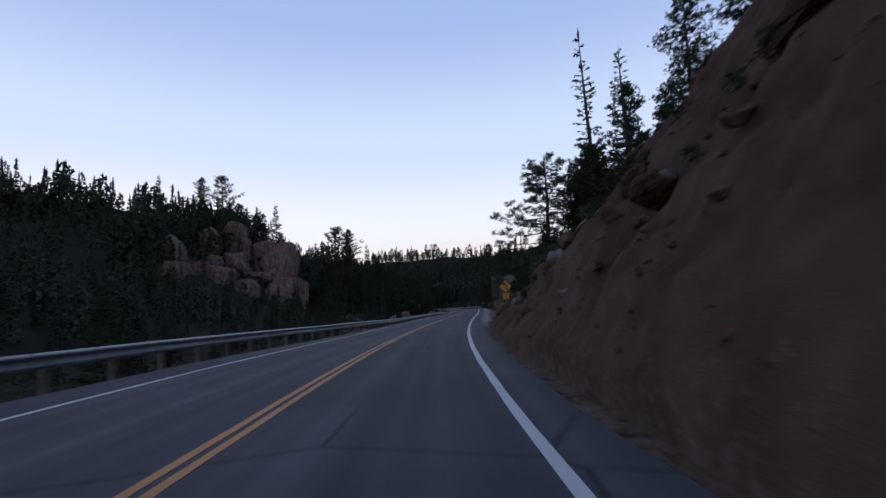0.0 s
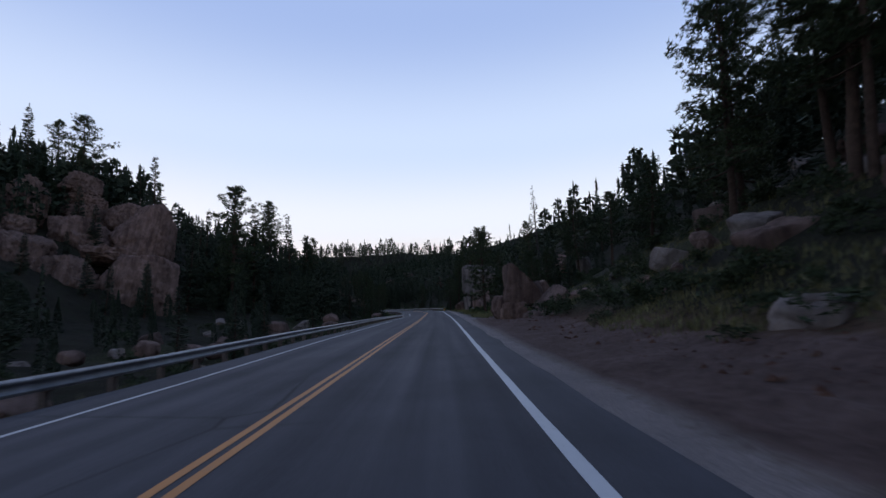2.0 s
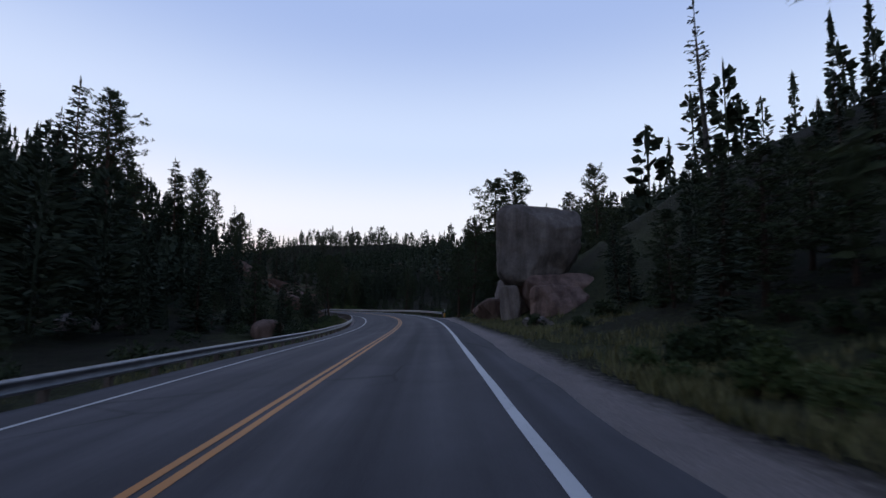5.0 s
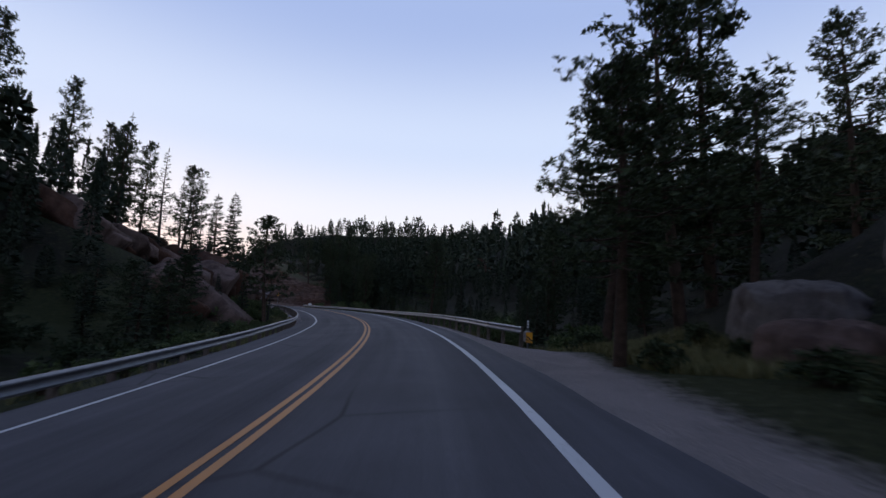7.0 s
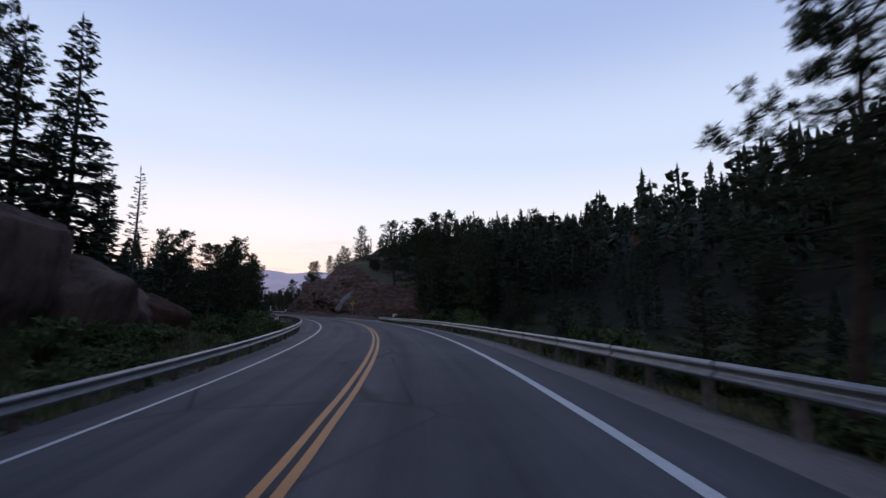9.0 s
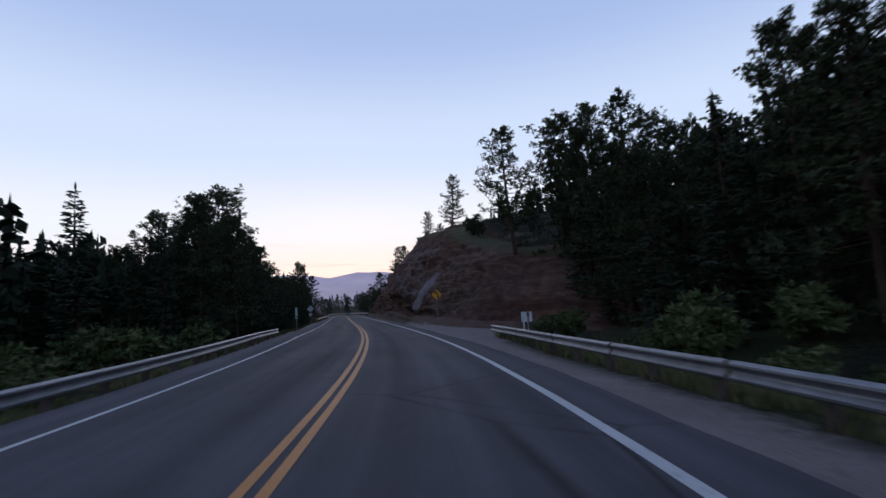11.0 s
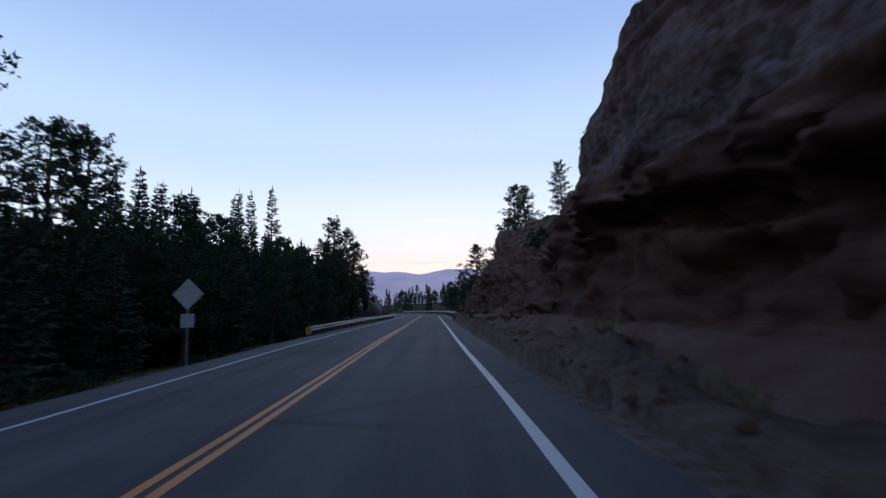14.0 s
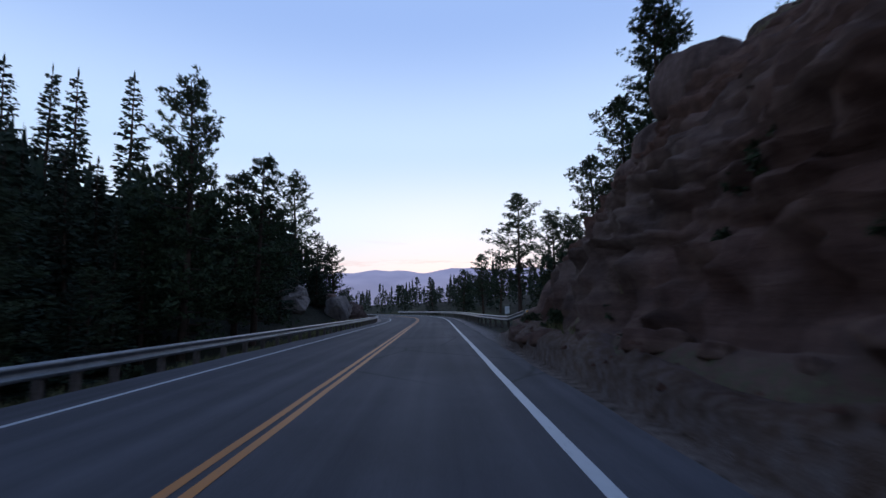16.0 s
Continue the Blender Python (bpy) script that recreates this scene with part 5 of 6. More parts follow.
def great_rock(kind, which, s, d, zc, along, across, tall, tip=0.0, lean=0.0, turn=0.0, label="", group="boulders by the road"):
    """A rock by the middle of its mass over the road; half sizes along and across the road and up."""
    ob = new("boulder", BOULDERS[kind][which])
    x, y = plan(s, d)
    ob.matrix_basis = pose(x, y, zc, tip, lean, math.degrees(heading(s)) + turn) @ Matrix.Diagonal((across, along, tall, 1))
    return tagged(ob, label or ROCK_WORDS[kind], "boulder", group)


def block_mesh(half, seed, material, round_=9.0, cuts=4, taper=0.0, shear=0.0, grain=0.07, n=18, chop=()):
    """A weathered granite block of the given half sizes: a rounded box, trimmed by flat joints, with cracks and pits."""
    rng = random.Random(seed)
    at, vs, fs = {}, [], []

    def vert(p):
        key = tuple(round(c * 500) for c in p)
        if key not in at:
            at[key] = len(vs)
            vs.append(Vector(p))
        return at[key]

    for axis in range(3):
        for sgn in (-1, 1):
            for i in range(n):
                for j in range(n):
                    quad = []
                    for a, b in ((i, j), (i + 1, j), (i + 1, j + 1), (i, j + 1)):
                        p = [0.0, 0.0, 0.0]
                        p[axis], p[(axis + 1) % 3], p[(axis + 2) % 3] = sgn, -1 + 2 * a / n, -1 + 2 * b / n
                        quad.append(vert(p))
                    fs.append(quad if sgn > 0 else quad[::-1])
    planes = [(Vector((rng.gauss(0, 1), rng.gauss(0, 1), rng.gauss(0, 0.7))).normalized(), rng.uniform(0.8, 1.08)) for _ in range(cuts + 3)]
    planes += [(Vector(c[:3]).normalized(), c[3]) for c in chop]
    o, small = Vector((rng.uniform(0, 90), rng.uniform(0, 90), rng.uniform(0, 90))), min(half)
    out = []
    for v in vs:
        k = (abs(v.x) ** round_ + abs(v.y) ** round_ + abs(v.z) ** round_) ** (1 / round_)
        q = v / k
        for nrm, h in planes:
            over = q.dot(nrm) - h
            if over > 0:
                q -= nrm * (over * 0.95)
        q.x = q.x * (1 - taper * (q.z + 1) / 2) + shear * (q.z + 1) / 2
        q.y *= 1 - 0.6 * abs(taper) * (q.z + 1) / 2
        p = Vector((q.x * half[0], q.y * half[1], q.z * half[2]))
        w = p + o
        crack = max(0.0, 1 - abs(noise.noise(w * (0.55 / small ** 0.5))) / 0.045) + 0.6 * max(0.0, 1 - abs(noise.noise(w * (0.9 / small ** 0.5) + Vector((7, 3, 1)))) / 0.05)
        swell = noise.fractal(w * (0.7 / small ** 0.5), 0.9, 2.1, 3)
        pit = noise.fractal(w * 2.2, 0.8, 2.1, 4)
        p += v.normalized() * (small * 0.08 * swell + grain * pit - 0.1 * min(1.0, small) * crack)
        out.append(p)
    return mesh("boulder", out, fs, material, True)


def block(material, s, d, z, along, across, tall, seed, turn=0.0, tip=0.0, lean=0.0, label="", group="boulders by the road", name="boulder", **shape):
    """A block by its middle: s and d along and across the road, z over it; half sizes."""
    ob = new(name, block_mesh((across, along, tall), seed, material, **shape))
    x, y = plan(s, d)
    ob.matrix_basis = pose(x, y, z, tip, lean, math.degrees(heading(s)) + turn)
    return tagged(ob, label or "weathered pink granite boulder", "boulder", group)


# the split wedge beside the sandy shoulder
WEDGE = "split granite wedge resting on smaller pink boulders"
block(GRANITE, 72.2, 8.45, 2.75, 1.3, 1.4, 1.6, 301, 4, 0, 2, WEDGE, cuts=-2, n=26, round_=12.0, chop=((0.66, 0.1, 0.75, 0.22), (-1, 0, 0.12, 0.9)))
block(GRANITE, 72.8, 9.75, 2.1, 1.2, 0.45, 0.85, 302, 0, 0, -14, WEDGE, cuts=0, round_=10.0)
block(GRANITE, 73.0, 10.4, 2.3, 1.1, 0.4, 0.75, 303, 0, 0, -26, WEDGE, cuts=0, round_=10.0)
block(GRANITE, 72.0, 7.75, 0.75, 1.2, 0.82, 0.78, 304, 6, 0, 3, "pink granite boulder under the split wedge", cuts=2)
block(GRANITE, 73.8, 6.95, 1.05, 0.9, 0.5, 0.95, 305, 20, 0, 10, "rounded pink granite boulder in the grass", cuts=2, round_=3.5)
block(GRANITE, 70.4, 10.1, 1.15, 1.4, 1.6, 0.62, 306, 0, 6, -40, "leaning granite slab beside the split wedge", cuts=1, round_=12.0)
block(GRANITE, 67.6, 8.7, 0.35, 0.9, 0.95, 0.5, 307, 15, 4, -10, cuts=3, round_=3.0)
block(GRANITE, 68.5, 12.6, 1.4, 1.1, 1.0, 0.7, 308, 30, 5, -12, "grey granite boulder in the brush", cuts=3)
block(GREY_ROCK, 45.2, 10.4, 0.75, 0.85, 0.9, 0.65, 309, 10, 0, 0, "rounded pale granite boulder in the grass", cuts=1, round_=2.6)
for k, (s, d, z, r) in enumerate(((52, 14.5, 3.3, 1.5), (57, 17, 4.6, 1.3), (49, 17.5, 5.0, 1.7), (61, 15, 3.6, 1.2), (46, 20, 6.6, 1.6), (55, 21, 6.6, 1.4), (65, 20, 6.2, 1.6), (43, 15.5, 3.4, 1.2), (59, 25, 9.0, 1.8))):
    block(GREY_ROCK if k % 2 else GRANITE, s, d, z - 0.3, r * 0.8, r * 0.7, r * 0.6, 320 + k, 40 * k, 8, -18, "pale granite boulder among the brush of the hillside", "boulders on the slopes", n=10)
# the great pile at the mouth of the bend
PILE = "huge overhanging granite block on smaller boulders"
block(GREY_ROCK, 139.2, 11.75, 6.4, 3.0, 3.3, 3.3, 311, -15, 0, 2, PILE, taper=-0.08, cuts=4, n=30, round_=8.0)
block(GREY_ROCK, 145.0, 12.3, 5.0, 1.9, 2.1, 2.95, 312, 10, -3, 2, "upright cracked granite pillar behind the great block", cuts=5, n=22, round_=7.0)
block(GREY_ROCK, 144.2, 11.6, 2.6, 1.5, 1.5, 1.1, 315, 24, 0, 0, "upright cracked granite pillar behind the great block", cuts=3)
block(GRANITE, 142.3, 8.75, 0.85, 1.9, 1.95, 1.15, 313, 4, 0, 3, "squat reddish granite block under the pillar", cuts=2, n=20)
block(GRANITE, 144.8, 8.1, 0.4, 0.7, 0.75, 0.7, 314, 40, 0, 0, "rounded reddish granite boulder in the grass", cuts=2, round_=3.0)
block(GREY_ROCK, 150.6, 13.3, 2.5, 2.2, 2.5, 2.4, 316, 20, 0, 6, "rounded grey granite boulder beside the pillar", cuts=2, round_=3.0)
block(GRANITE, 147.2, 11.0, 1.4, 1.2, 1.2, 1.0, 317, 50, 0, 0, cuts=2, round_=3.0)
block(GREY_ROCK, 137.9, 8.95, 1.3, 0.9, 0.75, 1.75, 318, 6, 0, -6, "upright granite block under the great block", cuts=2)
block(GRANITE, 137.2, 12.6, 2.0, 2.0, 2.6, 2.0, 319, 4, 0, -4, "broad reddish granite block under the great block", cuts=2, n=20)
block(GREY_ROCK, 140.5, 11.0, 1.5, 1.6, 2.0, 1.7, 331, 12, 0, 0, "dark granite boulder under the great block", cuts=2)
block(GRANITE, 152.6, 10.4, 0.6, 1.3, 1.1, 0.8, 332, 15, 0, 0, cuts=3, round_=3.0)
block(GREY_ROCK, 155.5, 12.4, 1.2, 1.8, 1.5, 1.3, 333, 35, 0, 0, cuts=3, round_=3.0)
block(GRANITE, 133.0, 11.8, 1.2, 1.7, 1.9, 1.7, 334, 35, 0, 0, cuts=3)
boulder("grey", 128.5, 8.9, -0.4, 1.2, 0.9, 0.6, 25, 5, 2)
boulder("granite", 149.5, 15.5, -0.5, 2.4, 2.0, 2.2, 45, 10, 3)
boulder("granite", 112, 18.5, -0.8, 2.8, 2.2, 2.6, 20, 10, 1)
boulder("granite", 112.5, 23.5, -0.6, 2.8, 2.4, 2.8, 50, 10, 2)
boulder("grey", 104, 23, -0.6, 2.2, 2.0, 2.2, 10, 10, 0)


def strewn(kinds, count, s0, s1, d0, d1, r0, r1, seed, flat=0.75, group="boulders on the slopes"):
    rng = random.Random(seed)
    for _ in range(count):
        s, d = rng.uniform(s0, s1), rng.uniform(d0, d1)
        r = r0 * (r1 / r0) ** rng.random()
        boulder(rng.choice(kinds), s, d, -0.45 * r, r * rng.uniform(0.8, 1.4), r * rng.uniform(0.7, 1.15), r * flat * rng.uniform(0.75, 1.25), rng.uniform(0, 360), rng.uniform(-14, 14), group=group)


strewn(("granite", "grey"), 30, 34, 74, 10, 34, 0.3, 1.2, 61)
# the tall outcrop across the creek
OUT = "great jointed granite block of the outcrop"
for k, (s, d, z, a, c, h, lean, tp) in enumerate((
        (113.0, -46.6, 4.6, 4.5, 7.6, 6.0, 2, 0.06), (107.5, -52.0, 5.4, 4.0, 3.4, 5.0, 4, 0.2), (107.0, -59.0, 9.6, 4.5, 4.2, 4.6, 6, 0.2), (106.5, -55.4, 6.6, 3.5, 2.9, 3.4, 0, 0.1),
        (126.5, -51.8, 15.4, 5.0, 6.2, 6.0, 4, 0.12), (131.0, -66.6, 27.0, 3.5, 3.5, 2.0, 10, 0.1), (130.6, -66.2, 23.6, 3.5, 3.4, 1.5, 6, 0.0), (129.8, -65.2, 19.4, 4.0, 3.8, 2.9, 4, 0.0),
        (114.5, -51.4, 10.9, 4.0, 5.0, 1.2, 3, 0.0), (110.0, -62.6, 15.6, 2.5, 1.8, 1.6, 0, 0.2), (105.5, -63.6, 12.4, 3.5, 3.2, 3.4, 0, 0.2), (120.0, -70.2, 21.0, 4.0, 3.6, 5.6, 0, 0.1),
        (122.0, -60.5, 14.0, 6.0, 5.5, 4.4, 4, 0.1), (104.0, -71.0, 16.5, 5.0, 5.0, 5.0, 0, 0.15), (133.0, -58.5, 20.5, 4.5, 4.5, 3.4, 4, 0.1), (98.0, -66.0, 11.0, 4.0, 4.5, 4.0, 0, 0.2))):
    block(GRANITE, s, d, z, a, c, h, 350 + k, -7 + 5 * math.sin(k * 2.1), -10, lean, OUT, "rocks of the outcrop", taper=tp + 0.12, cuts=8, round_=6.0, grain=0.4, n=32)
for k, (s, d, z, r) in enumerate(((57.4, -14.8, -0.3, 0.5), (65.8, -16.5, -0.5, 0.8), (66.8, -14.3, -0.9, 0.9), (69.4, -13.5, -1.1, 1.0), (91.8, -17.2, -0.4, 1.7), (111.1, -14.8, 0.2, 1.2), (78, -12.5, -0.9, 0.9), (99, -12.2, -0.6, 1.1), (139, -10.5, -0.3, 1.4))):
    block(GRANITE, s, d, z - 0.35 * r, r * 0.9, r, r * 0.7, 380 + k, 35 * k, 4, 5, "pale grey boulder above the creek", "boulders by the creek", cuts=3, round_=3.0, n=10)
strewn(("grey", "granite"), 22, 10, 140, -9.5, -30, 0.5, 1.6, 64)
# leaning slabs inside the bend
for k in range(34):
    f, g = (k * 0.618) % 1.0, (k * 0.382 + 0.1) % 1.0
    s, d = 179 + 36 * f, -10.8 - 11.5 * g
    r = 1.3 + 1.1 * ((k * 0.77) % 1.0)
    block(GRANITE if k % 3 else RED_ROCK, s, d, land(s, d) - 0.1, r * 1.35, r * 1.15, r * 0.62, 400 + k, 18 * math.sin(k * 2.3), -8 + 6 * math.sin(k), 30 + 8 * math.sin(k * 1.7), "leaning reddish granite slab on the slope inside the bend", "rocks inside the bend", cuts=4, n=12)
for k, (s, d, z, a, c, h) in enumerate(((203.2, -12.6, 2.3, 2.4, 2.0, 2.5), (199.6, -13.0, 2.2, 2.2, 2.0, 2.6), (206.3, -11.6, 1.5, 2.0, 1.7, 1.8), (202.0, -15.0, 4.6, 2.4, 2.0, 1.6), (194.6, -13.6, 2.2, 2.4, 2.0, 2.5), (213.7, -22.6, 7.6, 1.8, 1.8, 1.3), (186.5, -14.2, 1.9, 2.6, 1.8, 2.0), (191.0, -14.6, 2.0, 2.2, 1.9, 2.1), (204.5, -16.6, 4.2, 3.2, 2.6, 1.7), (197.6, -13.6, 1.2, 2.2, 2.2, 1.9), (181.5, -14.5, 1.6, 2.6, 2.0, 1.8), (209.5, -13.2, 1.4, 1.8, 1.7, 1.5))):
    block(RED_ROCK if k % 2 else GRANITE, s, d, z, a, c, h, 440 + k, 8 * math.sin(k * 3.0), 0, 22, "broken reddish granite outcrop inside the bend", "rocks inside the bend", cuts=4, n=16)
strewn(("granite", "grey"), 6, 376, 396, -8.6, -13, 1.2, 2.2, 67, 1.0)
strewn(("granite", "red"), 14, 200, 330, 40, 75, 2.0, 4.0, 68)
for k in range(46):
    s, d = -8 + 36 * ((k * 0.618) % 1.0), 5.3 + 7 * ((k * 0.755) % 1.0) ** 1.3
    r = 0.1 + 0.34 * ((k * 0.37) % 1.0) ** 2.5
    block(CUT_ROCK if k % 5 else GREY_ROCK, s, d, ground_point(s, d)[2] + 0.05 * r, r * 1.5, r, r * 0.7, 520 + k, 70 * math.sin(k * 2.0), 12 * math.sin(k), -34, "angular rock lodged in the red dirt bank", "rocks in the cut banks", n=7)
# rounded boulders along the crest of the last cut
for k, (s, d, z, r) in enumerate(((348.4, 11.0, 7.2, 1.1), (346.6, 11.7, 8.8, 1.5), (345.2, 14.2, 10.3, 0.75), (343.8, 14.9, 10.4, 0.6), (349.8, 10.6, 6.2, 1.1), (350.6, 9.6, 4.4, 0.9), (341.0, 15.2, 10.2, 0.7), (346.4, 14.6, 10.6, 1.0))):
    block(GRANITE, s, d, z, r * 1.15, r, r * 0.85, 460 + k, 40 * k, 5, 6, "rounded granite boulder on the crest of the cut", "boulders on the crest", cuts=2, round_=3.0, n=14)
# broken rock at the foot of the cut
for k in range(34):
    s = 303 + 46 * ((k * 0.618) % 1.0)
    r = 0.16 + 0.3 * ((k * 0.37) % 1.0) ** 2
    z, d = cut_profile(s, 0.05 + 0.12 * ((k * 0.77) % 1.0))
    block(CUT_ROCK, s, d, z - 0.05, r * 1.5, r, r * 0.6, 480 + k, 50 * math.sin(k * 2.0), 10 * math.sin(k), 16, "angular red-brown rock at the foot of the cut", "rocks in the cut banks", n=8)
great_rock("grey", 0, 16.6, 11.6, 4.9, 4.6, 1.7, 1.5, 0, -34, 4, "long smooth rock rib on the crest of the cut bank")
great_rock("grey", 3, 10.5, 12.0, 5.6, 3.6, 1.5, 1.4, 0, -34, 0, "long smooth rock rib on the crest of the cut bank")

# ---- signs and markers ----
def flat_plate(name, outline, thick, material, y=0.0):
    """A plate from an outline in x and z, facing back down the road."""
    n = len(outline)
    vs = [(x, y - thick / 2, z) for x, z in outline] + [(x, y + thick / 2, z) for x, z in outline]
    fs = [tuple(range(n)), tuple(range(2 * n - 1, n - 1, -1))] + [(i, i + n, (i + 1) % n + n, (i + 1) % n) for i in range(n)]
    return mesh(name, vs, fs, material)


def rounded(points, r, n=4):
    out = []
    for i, p in enumerate(points):
        p, a, b = Vector(p), Vector(points[i - 1]), Vector(points[(i + 1) % len(points)])
        u, v = (a - p).normalized() * r, (b - p).normalized() * r
        for k in range(n + 1):
            t = k / n
            out.append(tuple(p + u * (1 - t) ** 2 + v * t ** 2))
    return out


def ring(name, outer, inner, y, material):
    n = len(outer)
    vs = [(x, y, z) for x, z in outer] + [(x, y, z) for x, z in inner]
    return mesh(name, vs, [(i, (i + 1) % n, n + (i + 1) % n, n + i) for i in range(n)], material)


def diamond(side, cz, k=1.0):
    h = side / math.sqrt(2) * k
    return rounded([(0, cz - h), (h, cz), (0, cz + h), (-h, cz)], 0.05)


def sign_post(height):
    bm = bmesh.new()
    box_bm(bm, -0.035, 0.035, 0.004, 0.012, -0.5, height)
    box_bm(bm, -0.035, -0.028, 0.012, 0.04, -0.5, height)
    box_bm(bm, 0.028, 0.035, 0.012, 0.04, -0.5, height)
    return from_bm("post", bm, STEEL)


def curve_arrow(cz):
    """The left-bending arrow: a bent band and its head."""
    mid = [(0.10, -0.30), (0.11, -0.10), (0.09, 0.02), (0.03, 0.12), (-0.06, 0.19)]
    w, left, right = 0.055, [], []
    for i, p in enumerate(mid):
        a = Vector(mid[min(i + 1, 4)]) - Vector(mid[max(i - 1, 0)])
        n = Vector((-a.y, a.x)).normalized() * w
        left.append((p[0] + n.x, p[1] + n.y))
        right.append((p[0] - n.x, p[1] - n.y))
    vs = [(x, -0.009, z + cz) for x, z in left + right]
    fs = [(i, i + 1, i + 6, i + 5) for i in range(4)]
    k = len(vs)
    vs += [(x, -0.009, z + cz) for x, z in ((-0.24, 0.27), (-0.13, 0.05), (0.03, 0.31))]
    fs.append((k, k + 1, k + 2))
    return mesh("arrow", vs, fs, SIGN_BLACK)


def words(text, size, x, y, z, material, parent, name):
    """Letters as a thin mesh, facing back down the road."""
    cu = bpy.data.curves.new(name, "FONT")
    cu.body, cu.size, cu.align_x, cu.align_y, cu.extrude = text, size, "CENTER", "CENTER", 0.001
    tmp = bpy.data.objects.new(name, cu)
    data = bpy.data.meshes.new_from_object(tmp)
    bpy.data.objects.remove(tmp)
    data.materials.append(material)
    return part(name, data, parent, pose(x, y, z, 90, 0, 0))


def curve_sign(s, d, cz, plaque, label, side=0.762):
    root = thing("warning_sign", spot(s, d), label, "road sign", "curve warning signs")
    part("post", sign_post(cz + 0.3), root, None, "galvanised steel post")
    board = part("panel", flat_plate("panel", diamond(side, cz), 0.004, SIGN_YELLOW), root, None, "yellow diamond panel")
    part("border", ring("border", diamond(side, cz, 0.94), diamond(side, cz, 0.90), -0.006, SIGN_BLACK), board)
    part("arrow", curve_arrow(cz), board, None, "black arrow bending left")
    if plaque:
        z0, z1 = cz - side * 0.707 - 0.52, cz - side * 0.707 - 0.06
        out = rounded([(-0.23, z0), (0.23, z0), (0.23, z1), (-0.23, z1)], 0.03)
        pl = part("plaque", flat_plate("plaque", out, 0.004, SIGN_YELLOW), root, None, "small yellow speed plaque")
        words("40", 0.27, 0.0, -0.006, z1 - 0.17, SIGN_BLACK, pl, "number")
        part("bar", box_mesh("bar", -0.15, 0.15, -0.008, -0.004, z0 + 0.06, z0 + 0.12, RED_PRINT), pl, None, "faded lettering bar")
    return root


curve_sign(33.2, 6.42, 2.35, True, "yellow diamond curve sign with 40 plaque on a steel post", 0.72)
curve_sign(270.6, 6.95, 2.22, False, "yellow diamond curve sign before the red cliff", 0.68)

for k in range(14):
    great_rock("red", k % 4, -5 + 2.3 * k, 6.6 + 2.2 * math.sin(k * 2.2) ** 2, land(-5 + 2.3 * k, 6.6 + 2.2 * math.sin(k * 2.2) ** 2) + 0.05, 0.55 + 0.3 * (k % 3), 0.45, 0.3 + 0.1 * (k % 2), 0, -38, 25 * math.sin(k * 3.1), "", "rocks in the cut banks")


# back of a diamond sign for the other direction
root = thing("warning_sign", spot(307.6, -6.0), "bare metal back of a diamond sign with plaque", "road sign")
part("post", sign_post(2.9), root, None, "galvanised steel post")
part("panel", flat_plate("panel", diamond(0.762, 2.55), 0.004, ALUMINIUM, 0.0), root, None, "bare aluminium diamond back")
part("plaque", flat_plate("plaque", rounded([(-0.23, 1.42), (0.23, 1.42), (0.23, 1.88), (-0.23, 1.88)], 0.03), 0.004, ALUMINIUM), root, None, "bare aluminium plaque back")

# tall narrow green marker
root = thing("distance_marker", spot(279.5, -5.72), "tall narrow green distance marker on a steel post", "road sign")
part("post", sign_post(2.3), root, None, "galvanised steel post")
pn = part("panel", flat_plate("panel", rounded([(-0.13, 1.3), (0.13, 1.3), (0.13, 2.5), (-0.13, 2.5)], 0.03), 0.004, SIGN_GREEN), root, None, "green panel with a pale top")
for z0, z1 in ((2.22, 2.4), (1.96, 2.14), (1.70, 1.88), (1.45, 1.51)):
    part("bar", box_mesh("bar", -0.09, 0.09, -0.007, -0.004, z0, z1, SIGN_WHITE), pn, None, "pale lettering bar")

# two notice boards by the lay-by
for s, d, w, turn in ((260.1, 11.15, 0.52, -14), (260.6, 11.0, 0.25, -32)):
    root = thing("notice_board", spot(s, d, None, turn), "white notice board on a post beside the gravel lay-by", "notice board", "notice boards")
    part("post", box_mesh("post", -0.05, 0.05, 0.013, 0.10, -0.4, 1.16, SIGN_WHITE, 0.006), root)
    pn = part("panel", box_mesh("panel", -w / 2, w / 2, -0.012, 0.012, 0.54, 1.2, SIGN_WHITE, 0.006), root, None, "white panel")
    for k in range(7):
        wide = w * (0.36 - 0.05 * ((k * 5) % 3))
        part("bar", box_mesh("bar", -wide, wide, -0.016, -0.013, 1.13 - k * 0.085, 1.155 - k * 0.085, SIGN_GREY), pn, None, "grey lettering bar")


def delineator(s, d, h, label, plate=None):
    root = thing("delineator_post", spot(s, d), label, "marker post", "marker posts")
    part("post", box_mesh("post", -0.03, 0.03, -0.012, 0.012, -0.3, h, WOOD if plate is None else STEEL, 0.004), root)
    if plate == "dots":
        for k in range(3):
            bm = bmesh.new()
            bmesh.ops.create_cone(bm, cap_ends=True, segments=14, radius1=0.042, radius2=0.042, depth=0.012)
            part("reflector", from_bm("reflector", bm, SIGN_WHITE), root, pose(0, -0.02, h - 0.06 - 0.12 * k, 90), "round pale reflector")
    elif plate == "white":
        part("panel", flat_plate("panel", rounded([(-0.15, h - 0.5), (0.15, h - 0.5), (0.15, h), (-0.15, h)], 0.02), 0.004, SIGN_WHITE, -0.016), root, None, "small white panel")
    elif plate == "dark":
        part("panel", flat_plate("panel", rounded([(-0.06, h - 0.22), (0.06, h - 0.22), (0.06, h), (-0.06, h)], 0.02), 0.004, SIGN_BLACK, -0.016), root, None, "small dark panel")


